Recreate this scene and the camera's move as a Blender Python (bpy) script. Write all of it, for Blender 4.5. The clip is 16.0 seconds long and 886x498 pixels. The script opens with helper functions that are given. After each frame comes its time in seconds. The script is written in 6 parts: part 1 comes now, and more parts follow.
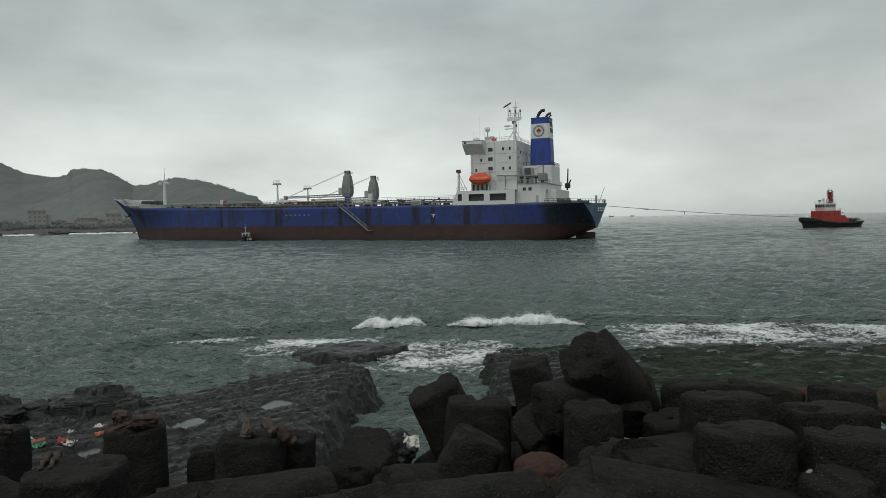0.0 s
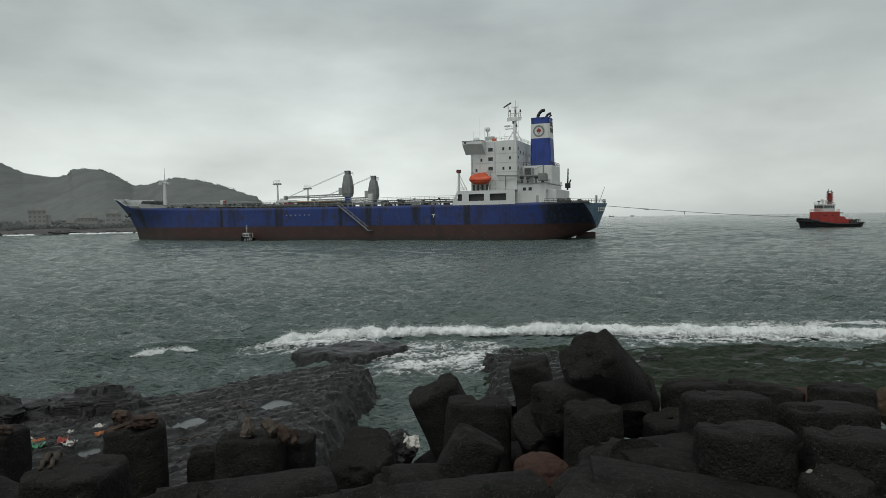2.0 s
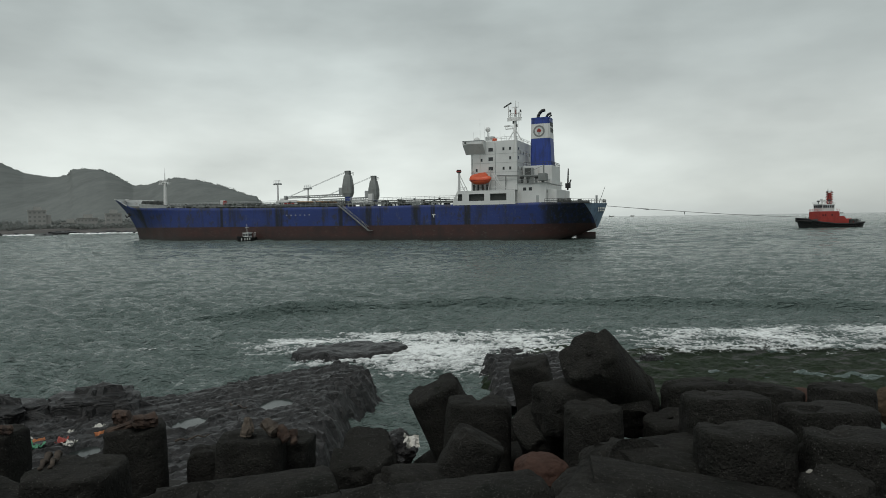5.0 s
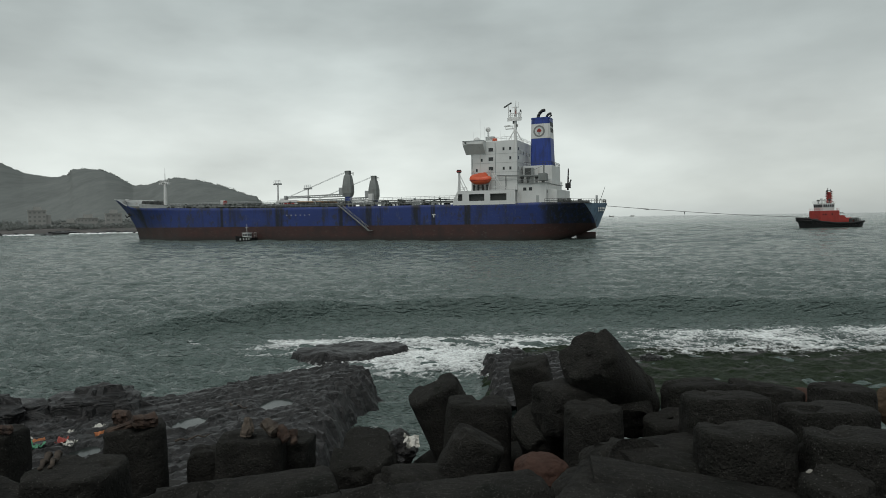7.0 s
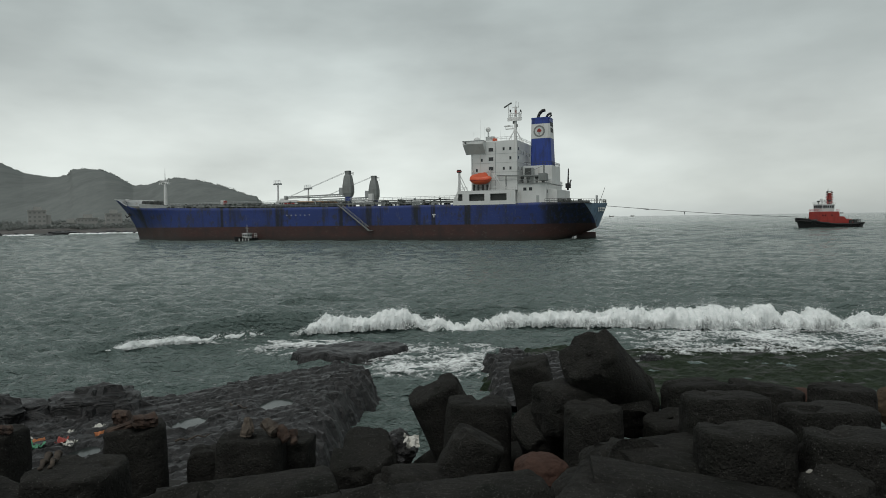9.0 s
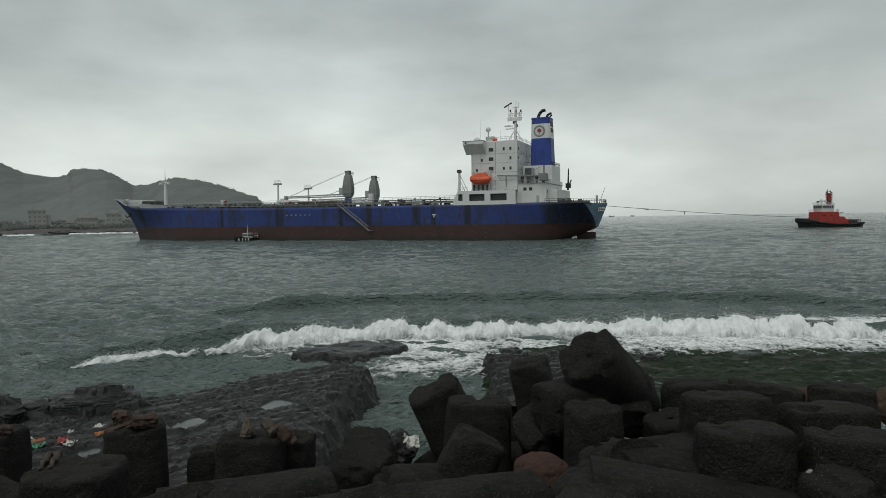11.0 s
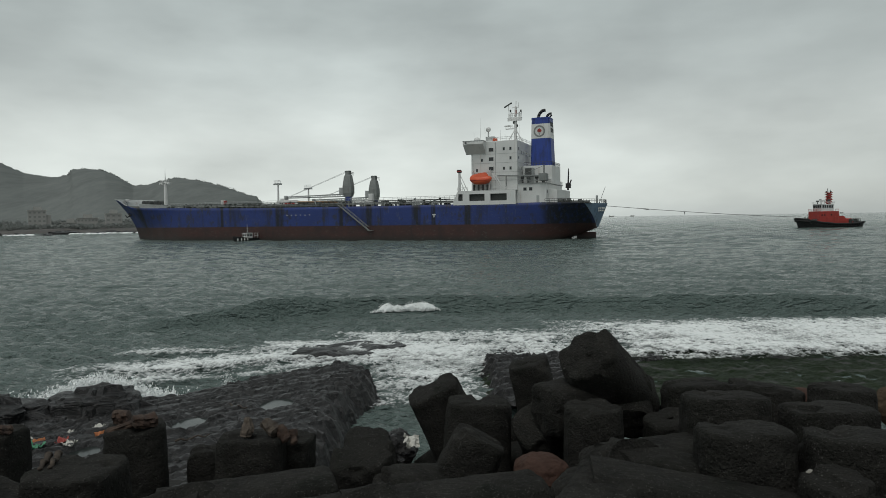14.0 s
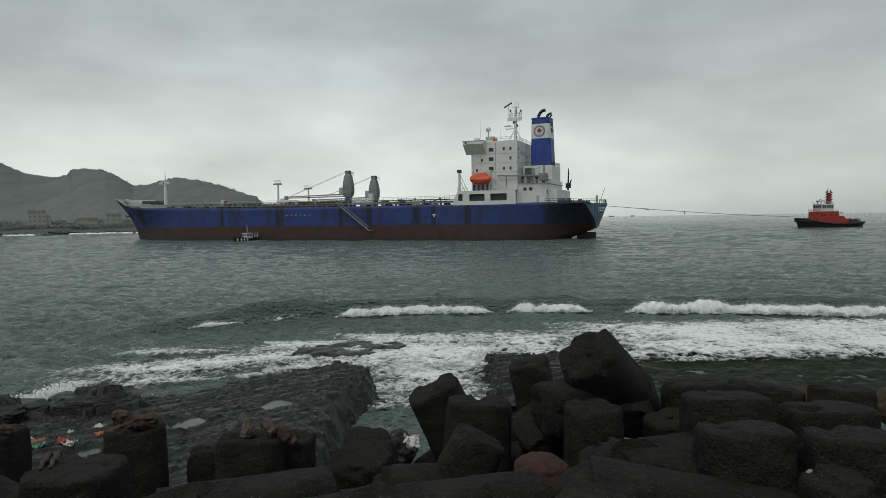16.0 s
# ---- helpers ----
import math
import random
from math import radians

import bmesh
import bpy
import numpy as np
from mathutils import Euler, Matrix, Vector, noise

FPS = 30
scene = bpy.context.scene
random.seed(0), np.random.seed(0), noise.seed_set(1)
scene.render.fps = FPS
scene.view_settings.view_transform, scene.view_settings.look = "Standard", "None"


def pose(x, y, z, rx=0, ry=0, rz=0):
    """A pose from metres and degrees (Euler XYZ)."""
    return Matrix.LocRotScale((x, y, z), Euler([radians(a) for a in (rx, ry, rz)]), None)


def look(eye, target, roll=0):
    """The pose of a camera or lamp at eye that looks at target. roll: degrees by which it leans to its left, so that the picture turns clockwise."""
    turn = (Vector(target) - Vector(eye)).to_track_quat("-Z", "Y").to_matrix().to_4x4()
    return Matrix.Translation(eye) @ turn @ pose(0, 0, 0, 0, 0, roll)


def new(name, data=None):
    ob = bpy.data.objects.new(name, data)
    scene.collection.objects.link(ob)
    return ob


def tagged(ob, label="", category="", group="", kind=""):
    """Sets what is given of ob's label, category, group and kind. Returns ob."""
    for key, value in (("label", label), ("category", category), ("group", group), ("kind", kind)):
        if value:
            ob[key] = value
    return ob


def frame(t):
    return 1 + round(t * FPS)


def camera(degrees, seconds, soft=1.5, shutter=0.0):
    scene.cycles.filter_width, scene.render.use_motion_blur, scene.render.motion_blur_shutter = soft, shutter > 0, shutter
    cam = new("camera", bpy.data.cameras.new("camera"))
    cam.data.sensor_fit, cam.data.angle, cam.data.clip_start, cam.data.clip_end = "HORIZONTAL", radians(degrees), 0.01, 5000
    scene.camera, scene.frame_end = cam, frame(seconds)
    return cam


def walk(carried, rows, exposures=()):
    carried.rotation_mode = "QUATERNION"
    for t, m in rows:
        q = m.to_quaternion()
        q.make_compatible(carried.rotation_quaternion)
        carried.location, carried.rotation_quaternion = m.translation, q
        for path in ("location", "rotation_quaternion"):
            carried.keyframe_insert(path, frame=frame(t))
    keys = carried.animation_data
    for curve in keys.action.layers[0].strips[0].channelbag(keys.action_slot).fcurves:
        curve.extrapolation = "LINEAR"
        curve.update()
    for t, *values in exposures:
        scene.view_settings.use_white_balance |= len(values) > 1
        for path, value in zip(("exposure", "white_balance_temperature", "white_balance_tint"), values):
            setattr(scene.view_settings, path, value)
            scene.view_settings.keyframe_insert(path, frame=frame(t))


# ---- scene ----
cam = camera(70, 16.0, soft=0.7)
EYE = (0.0, 0.0, 6.5)
VIEW = look(EYE, (0.0, 100.0, 6.5 - 100.0 * 55 / 1119.6), -0.85)
walk(cam, [(0.0, VIEW), (16.0, VIEW)], [(0.0, 0.08), (4.2, 0.11), (9.2, 0.08), (11.3, 0.03), (16.0, 0.03)])

# ---- sky and light: a bright overcast day ----
world = bpy.data.worlds.new("overcast_sky")
scene.world = world
world.use_nodes = True
wt = world.node_tree
wt.nodes.clear()


def wnode(kind, **values):
    n = wt.nodes.new(kind)
    for key, value in values.items():
        n.inputs[key].default_value = value
    return n


w_out = wnode("ShaderNodeOutputWorld")
w_bg = wnode("ShaderNodeBackground", Strength=1.0)
w_sky = wt.nodes.new("ShaderNodeTexSky")
w_sky.sky_type, w_sky.sun_disc = "NISHITA", False
w_sky.sun_elevation, w_sky.sun_rotation = radians(61), radians(207)
w_dim = wt.nodes.new("ShaderNodeVectorMath")
w_dim.operation = "SCALE"
w_dim.inputs["Scale"].default_value = 0.06
w_tc = wnode("ShaderNodeTexCoord")
w_sep = wnode("ShaderNodeSeparateXYZ")
w_ramp = wnode("ShaderNodeValToRGB")
ramp = w_ramp.color_ramp
ramp.elements[0].position, ramp.elements[0].color = 0.0, (0.60, 0.65, 0.629, 1)
ramp.elements[1].position, ramp.elements[1].color = 1.0, (0.48, 0.52, 0.517, 1)
for p, c in ((0.03, (0.70, 0.75, 0.717, 1)), (0.12, (0.70, 0.75, 0.717, 1)), (0.20, (0.53, 0.58, 0.561, 1)),
             (0.34, (0.42, 0.472, 0.463, 1)), (0.6, (0.42, 0.46, 0.458, 1))):
    e = ramp.elements.new(p)
    e.color = c
w_map = wnode("ShaderNodeMapping", Scale=(1.3, 1.3, 3.6), Location=(0.3, 0.1, 0.0))
w_noise = wnode("ShaderNodeTexNoise", Scale=2.0, Detail=5.0, Roughness=0.5, Distortion=0.0)
w_cloud = wnode("ShaderNodeMapRange")
w_cloud.inputs["From Min"].default_value, w_cloud.inputs["From Max"].default_value = 0.3, 0.7
w_cloud.inputs["To Min"].default_value, w_cloud.inputs["To Max"].default_value = 0.76, 1.20
w_mul = wt.nodes.new("ShaderNodeVectorMath")
w_mul.operation = "SCALE"
w_mix = wt.nodes.new("ShaderNodeMix")
w_mix.data_type = "RGBA"
w_mix.inputs["Factor"].default_value = 0.08
link = wt.links.new
link(w_tc.outputs["Generated"], w_sep.inputs[0])
link(w_sep.outputs["Z"], w_ramp.inputs[0])
link(w_tc.outputs["Generated"], w_map.inputs["Vector"])
link(w_map.outputs[0], w_noise.inputs["Vector"])
link(w_noise.outputs[0], w_cloud.inputs["Value"])
link(w_ramp.outputs[0], w_mul.inputs[0])
w_side = wnode("ShaderNodeMapRange")
w_side.inputs["From Min"].default_value, w_side.inputs["From Max"].default_value = -0.25, 0.55
w_side.inputs["To Min"].default_value, w_side.inputs["To Max"].default_value = 1.08, 0.75
w_both = wt.nodes.new("ShaderNodeMath")
w_both.operation = "MULTIPLY"
link(w_sep.outputs["X"], w_side.inputs["Value"])
w_left = wnode("ShaderNodeMapRange")
w_left.inputs["From Min"].default_value, w_left.inputs["From Max"].default_value = -0.62, -0.15
w_left.inputs["To Min"].default_value, w_left.inputs["To Max"].default_value = 0.80, 1.06
w_sides = wt.nodes.new("ShaderNodeMath")
w_sides.operation = "MULTIPLY"
link(w_sep.outputs["X"], w_left.inputs["Value"])
link(w_left.outputs[0], w_sides.inputs[0])
link(w_side.outputs[0], w_sides.inputs[1])
link(w_sides.outputs[0], w_both.inputs[0])
link(w_cloud.outputs[0], w_both.inputs[1])
link(w_both.outputs[0], w_mul.inputs["Scale"])
link(w_sky.outputs[0], w_dim.inputs[0])
link(w_mul.outputs[0], w_mix.inputs["A"])
link(w_dim.outputs[0], w_mix.inputs["B"])
link(w_mix.outputs["Result"], w_bg.inputs["Color"])
link(w_bg.outputs[0], w_out.inputs[0])

sun = new("sun", bpy.data.lights.new("sun", "SUN"))
sun.data.energy, sun.data.angle, sun.data.color = 1.0, radians(40), (1.0, 0.97, 0.93)
sun.matrix_world = look((-30, -60, 120), (0, 0, 0))


# ---- materials ----
def surface(name, dark, light, scale=4.0, rough=0.7, bump=0.3, fine=60.0, stretch=(1, 1, 1), metal=0.0, spec=0.5,
            stain_or_glint=None, stain_or_glint_scale=1.0, stain_or_glint_at=(0.5, 0.7), stain_or_glint_stretch=(1, 1, 1), speck=None, speck_scale=30.0, speck_at=0.75, depth=0.05):
    """A node material: two tones over coarse and fine noise, bump, and optional stains or painted glints, and specks.
    """
    m = bpy.data.materials.new(name)
    m.use_nodes = True
    nt = m.node_tree
    b = nt.nodes["Principled BSDF"]
    tc = nt.nodes.new("ShaderNodeTexCoord")

    def mapped(st):
        mp = nt.nodes.new("ShaderNodeMapping")
        mp.inputs["Scale"].default_value = st
        nt.links.new(tc.outputs["Object"], mp.inputs["Vector"])
        return mp.outputs[0]

    def noisy(vec, sc, detail=6.0):
        n = nt.nodes.new("ShaderNodeTexNoise")
        n.inputs["Scale"].default_value, n.inputs["Detail"].default_value = sc, detail
        n.inputs["Roughness"].default_value = 0.62
        nt.links.new(vec, n.inputs["Vector"])
        return n.outputs[0]

    def ranged(value, a, z):
        r = nt.nodes.new("ShaderNodeMapRange")
        r.inputs["From Min"].default_value, r.inputs["From Max"].default_value = a, z
        nt.links.new(value, r.inputs["Value"])
        return r.outputs[0]

    def blend(fac, a, z):
        x = nt.nodes.new("ShaderNodeMix")
        x.data_type = "RGBA"
        nt.links.new(fac, x.inputs["Factor"])
        for sock, c in (("A", a), ("B", z)):
            if isinstance(c, tuple):
                x.inputs[sock].default_value = (*c, 1)
            else:
                nt.links.new(c, x.inputs[sock])
        return x.outputs["Result"]

    v = mapped(stretch)
    coarse, small = noisy(v, scale), noisy(v, fine, 3.0)
    add = nt.nodes.new("ShaderNodeMath")
    add.operation = "MULTIPLY_ADD"
    add.inputs[1].default_value = 0.35
    nt.links.new(small, add.inputs[0])
    nt.links.new(coarse, add.inputs[2])
    col = blend(ranged(add.outputs[0], 0.45, 0.95), dark, light)
    if stain_or_glint:
        s = noisy(mapped(stain_or_glint_stretch), stain_or_glint_scale)
        col = blend(ranged(s, *stain_or_glint_at), col, stain_or_glint)
    if speck:
        vo = nt.nodes.new("ShaderNodeTexVoronoi")
        vo.inputs["Scale"].default_value = speck_scale
        nt.links.new(tc.outputs["Object"], vo.inputs["Vector"])
        sx = nt.nodes.new("ShaderNodeSeparateColor")
        nt.links.new(vo.outputs["Color"], sx.inputs[0])
        near = nt.nodes.new("ShaderNodeMath")
        near.operation = "LESS_THAN"
        near.inputs[1].default_value = 0.32
        nt.links.new(vo.outputs["Distance"], near.inputs[0])
        some = nt.nodes.new("ShaderNodeMath")
        some.operation = "GREATER_THAN"
        some.inputs[1].default_value = speck_at
        nt.links.new(sx.outputs[0], some.inputs[0])
        both = nt.nodes.new("ShaderNodeMath")
        both.operation = "MULTIPLY"
        nt.links.new(near.outputs[0], both.inputs[0])
        nt.links.new(some.outputs[0], both.inputs[1])
        col = blend(both.outputs[0], col, speck)
    nt.links.new(col, b.inputs["Base Color"])
    rr = nt.nodes.new("ShaderNodeMapRange")
    rr.inputs["To Min"].default_value, rr.inputs["To Max"].default_value = max(rough - 0.15, 0.03), min(rough + 0.15, 1)
    nt.links.new(coarse, rr.inputs["Value"])
    nt.links.new(rr.outputs[0], b.inputs["Roughness"])
    b.inputs["Metallic"].default_value, b.inputs["Specular IOR Level"].default_value = metal, spec
    if bump:
        bp = nt.nodes.new("ShaderNodeBump")
        bp.inputs["Strength"].default_value, bp.inputs["Distance"].default_value = bump, depth
        nt.links.new(add.outputs[0], bp.inputs["Height"])
        nt.links.new(bp.outputs[0], b.inputs["Normal"])
    return m


M_CONC = surface("weathered_concrete", (0.008, 0.0078, 0.0070), (0.036, 0.035, 0.031), 2.6, 0.88, 1.0, 26, speck=(0.115, 0.113, 0.104),
                 speck_scale=58, speck_at=0.87, stain_or_glint=(0.008, 0.009, 0.007), stain_or_glint_scale=1.3, spec=0.15, depth=0.16)
# The pale patches are drier rock and wet glints painted into the colour.
M_ROCK = surface("wet_black_rock", (0.006, 0.006, 0.0062), (0.034, 0.034, 0.034), 4.0, 0.34, 1.0, 34, stretch=(1, 1, 2.5), spec=0.36, stain_or_glint=(0.080, 0.081, 0.083), stain_or_glint_scale=3.4, stain_or_glint_at=(0.575, 0.63), stain_or_glint_stretch=(1.3, 3.0, 1), depth=0.06)
M_ALGAE = surface("algae_rock", (0.006, 0.014, 0.005), (0.019, 0.031, 0.013), 2.2, 0.7, 1.0, 12, stain_or_glint=(0.060, 0.061, 0.058), stain_or_glint_scale=1.1, stain_or_glint_at=(0.53, 0.62), stain_or_glint_stretch=(0.7, 1.6, 1), spec=0.2, depth=0.22)
M_GROUND = surface("rubble_ground", (0.012, 0.012, 0.011), (0.035, 0.033, 0.030), 1.5, 0.85, 0.8, 14, spec=0.2)
M_REDROCK = surface("reddish_sandstone", (0.036, 0.020, 0.015), (0.075, 0.042, 0.032), 2.5, 0.85, 0.6, 30, spec=0.2)
M_TANROCK = surface("tan_sandstone", (0.04, 0.028, 0.018), (0.08, 0.058, 0.038), 2.5, 0.85, 0.6, 30, spec=0.2)
M_WHITE = surface("white_ship_paint", (0.58, 0.59, 0.575), (0.72, 0.73, 0.715), 0.25, 0.5, 0.05, 3, stain_or_glint=(0.38, 0.33, 0.27), stain_or_glint_scale=1.0,
                  stain_or_glint_at=(0.58, 0.85), stain_or_glint_stretch=(1, 1, 0.10))
M_GREY = surface("grey_deck_paint", (0.30, 0.32, 0.32), (0.42, 0.44, 0.43), 0.6, 0.6, 0.05, 5, stain_or_glint=(0.2, 0.16, 0.13), stain_or_glint_scale=1.2,
                 stain_or_glint_at=(0.55, 0.8), stain_or_glint_stretch=(1, 1, 0.15))
M_MIDGREY = surface("mid_grey_paint", (0.16, 0.175, 0.17), (0.25, 0.265, 0.255), 0.5, 0.6, 0.05, 5, stain_or_glint=(0.12, 0.10, 0.085), stain_or_glint_scale=1.0, stain_or_glint_at=(0.55, 0.75), stain_or_glint_stretch=(1, 1, 0.12))
M_DARKGREY = surface("dark_fittings", (0.03, 0.035, 0.033), (0.08, 0.085, 0.08), 1.5, 0.6, 0.1, 8)
M_DECK = surface("green_grey_deck", (0.035, 0.05, 0.042), (0.075, 0.085, 0.075), 0.5, 0.7, 0.1, 5, stain_or_glint=(0.09, 0.05, 0.035), stain_or_glint_scale=0.8)
M_BLACK = surface("black_paint", (0.010, 0.011, 0.012), (0.026, 0.026, 0.027), 1.0, 0.5, 0.1, 10)
M_ORANGE = surface("orange_fibreglass", (0.58, 0.085, 0.03), (0.74, 0.13, 0.05), 1.0, 0.4, 0.03, 10)
M_TUGRED = surface("tug_red_paint", (0.27, 0.022, 0.016), (0.42, 0.040, 0.028), 0.8, 0.5, 0.05, 8, stain_or_glint=(0.20, 0.03, 0.025), stain_or_glint_scale=1.5)
M_BLUE = surface("blue_funnel_paint", (0.015, 0.04, 0.22), (0.03, 0.07, 0.33), 0.4, 0.5, 0.05, 6, stain_or_glint=(0.02, 0.03, 0.09), stain_or_glint_scale=0.9,
                 stain_or_glint_stretch=(1, 1, 0.2))
M_GLASS = surface("dark_window_glass", (0.012, 0.014, 0.016), (0.03, 0.034, 0.036), 0.5, 0.15, 0.0, 2)
M_TRANSOM = surface("faded_blue_paint", (0.12, 0.19, 0.28), (0.20, 0.28, 0.37), 0.5, 0.6, 0.1, 5, stain_or_glint=(0.08, 0.10, 0.13), stain_or_glint_scale=0.7,
                    stain_or_glint_stretch=(1, 1, 0.2))
M_RUBBER = surface("black_rubber", (0.010, 0.010, 0.010), (0.022, 0.022, 0.022), 3, 0.8, 0.2, 12)
M_ROPE = surface("tow_rope", (0.03, 0.03, 0.03), (0.06, 0.06, 0.055), 3, 0.9, 0.2, 20)
# Paler than real leaves: the haze over the hills is put into these colours.
M_HAZEHILL = surface("haze_paled_hillside", (0.132, 0.144, 0.139), (0.182, 0.197, 0.189), 0.04, 1.0, 0.0, 0.16, stretch=(1, 0.2, 1), spec=0.0)
M_HAZETREE = surface("haze_paled_leaves", (0.20, 0.215, 0.206), (0.26, 0.275, 0.262), 0.05, 1.0, 0.0, 0.6, spec=0.0)
# Wall and pane tones are drawn close together: distance haze painted as colour.
M_HAZEWALL = surface("haze_paled_walls", (0.27, 0.27, 0.255), (0.36, 0.36, 0.34), 0.05, 0.9, 0.0, 0.4)
M_HAZEPANE = surface("haze_paled_glass", (0.18, 0.185, 0.18), (0.22, 0.225, 0.22), 0.05, 0.6, 0.0, 0.4)
M_FARROCK = surface("far_shore_rock", (0.055, 0.053, 0.05), (0.105, 0.098, 0.09), 0.15, 0.9, 0.3, 2.0)
M_WOOD = surface("driftwood", (0.028, 0.021, 0.016), (0.085, 0.066, 0.050), 4, 0.85, 0.4, 25, stretch=(1, 6, 1))
M_TRASHW = surface("dirty_white_plastic", (0.45, 0.44, 0.40), (0.68, 0.67, 0.62), 6, 0.5, 0.1, 30)
M_DRIFT = surface("brown_driftwood", (0.018, 0.011, 0.008), (0.060, 0.032, 0.020), 9, 0.85, 1.0, 40, stain_or_glint=(0.075, 0.050, 0.035), stain_or_glint_scale=7)
M_DRIFTPALE = surface("pale_driftwood", (0.045, 0.036, 0.028), (0.12, 0.095, 0.072), 9, 0.85, 1.0, 40, stain_or_glint=(0.03, 0.02, 0.016), stain_or_glint_scale=6)


def hull_paint():
    """Blue topsides over a worn red-brown boot top, with rust streaks and scuffs."""
    m = surface("hull_paint", (0.011, 0.026, 0.125), (0.020, 0.046, 0.20), 0.08, 0.55, 0.05, 1.2, stretch=(1, 1, 2))
    nt = m.node_tree
    b = nt.nodes["Principled BSDF"]
    blue = b.inputs["Base Color"].links[0].from_socket
    tc = nt.nodes.new("ShaderNodeTexCoord")

    def noisy(st, sc, lo, hi, off=0.0):
        mp = nt.nodes.new("ShaderNodeMapping")
        mp.inputs["Scale"].default_value, mp.inputs["Location"].default_value = st, (off, off, 0)
        nt.links.new(tc.outputs["Object"], mp.inputs["Vector"])
        n = nt.nodes.new("ShaderNodeTexNoise")
        n.inputs["Scale"].default_value, n.inputs["Detail"].default_value, n.inputs["Roughness"].default_value = sc, 8, 0.65
        nt.links.new(mp.outputs[0], n.inputs["Vector"])
        r = nt.nodes.new("ShaderNodeMapRange")
        r.inputs["From Min"].default_value, r.inputs["From Max"].default_value = lo, hi
        nt.links.new(n.outputs[0], r.inputs["Value"])
        return r.outputs[0]

    def over(col, fac, top, amount=1.0):
        k = nt.nodes.new("ShaderNodeMath")
        k.operation, k.inputs[1].default_value = "MULTIPLY", amount
        nt.links.new(fac, k.inputs[0])
        x = nt.nodes.new("ShaderNodeMix")
        x.data_type = "RGBA"
        nt.links.new(k.outputs[0], x.inputs["Factor"])
        for sock, c in (("A", col), ("B", top)):
            if isinstance(c, tuple):
                x.inputs[sock].default_value = (*c, 1)
            else:
                nt.links.new(c, x.inputs[sock])
        return x.outputs["Result"]

    sep = nt.nodes.new("ShaderNodeSeparateXYZ")
    nt.links.new(tc.outputs["Object"], sep.inputs[0])

    def below(z, soft):
        r = nt.nodes.new("ShaderNodeMapRange")
        r.inputs["From Min"].default_value, r.inputs["From Max"].default_value = z + soft, z - soft
        nt.links.new(sep.outputs["Z"], r.inputs["Value"])
        return r.outputs[0]

    col = over(blue, noisy((0.22, 0.22, 0.02), 1.0, 0.52, 0.68), (0.010, 0.013, 0.018), 0.8)
    col = over(col, noisy((0.5, 0.5, 0.3), 1.0, 0.54, 0.62, 7.0), (0.026, 0.026, 0.026), 0.7)
    col = over(col, noisy((0.9, 0.9, 0.5), 1.0, 0.60, 0.68, 13.0), (0.085, 0.10, 0.13), 0.45)
    grime = noisy((1.2, 1.2, 0.12), 1.0, 0.25, 0.5, 4.0)
    for s, w in ((74.2, 1.0), (64.4, 1.4), (48.9, 1.7), (43.5, 0.9), (33.0, 1.2), (97.0, 2.0), (8.0, 4.5), (2.0, 4.0), (160.0, 1.4), (120.0, 0.8)):
        off = nt.nodes.new("ShaderNodeMath")
        off.operation, off.inputs[1].default_value = "SUBTRACT", s
        nt.links.new(sep.outputs["X"], off.inputs[0])
        far = nt.nodes.new("ShaderNodeMath")
        far.operation = "ABSOLUTE"
        nt.links.new(off.outputs[0], far.inputs[0])
        near = nt.nodes.new("ShaderNodeMapRange")
        near.inputs["From Min"].default_value, near.inputs["From Max"].default_value = w, w * 0.5
        nt.links.new(far.outputs[0], near.inputs["Value"])
        both = nt.nodes.new("ShaderNodeMath")
        both.operation = "MULTIPLY"
        nt.links.new(near.outputs[0], both.inputs[0])
        nt.links.new(grime, both.inputs[1])
        col = over(col, both.outputs[0], (0.007, 0.009, 0.010), 0.92)
    red = over((0.056, 0.021, 0.017), noisy((0.3, 0.3, 0.5), 0.7, 0.35, 0.75, 3.0), (0.026, 0.015, 0.014))
    red = over(red, noisy((0.4, 0.4, 0.05), 1.0, 0.55, 0.75, 9.0), (0.016, 0.015, 0.015), 0.8)
    col = over(col, below(4.55, 0.12), red)
    col = over(col, below(1.0, 0.7), (0.014, 0.016, 0.013), 0.85)
    col = over(col, noisy((1.1, 1.1, 1.8), 1.0, 0.58, 0.66, 21.0), (0.12, 0.115, 0.105), 0.25)
    nt.links.new(col, b.inputs["Base Color"])
    return m


M_HULL = hull_paint()


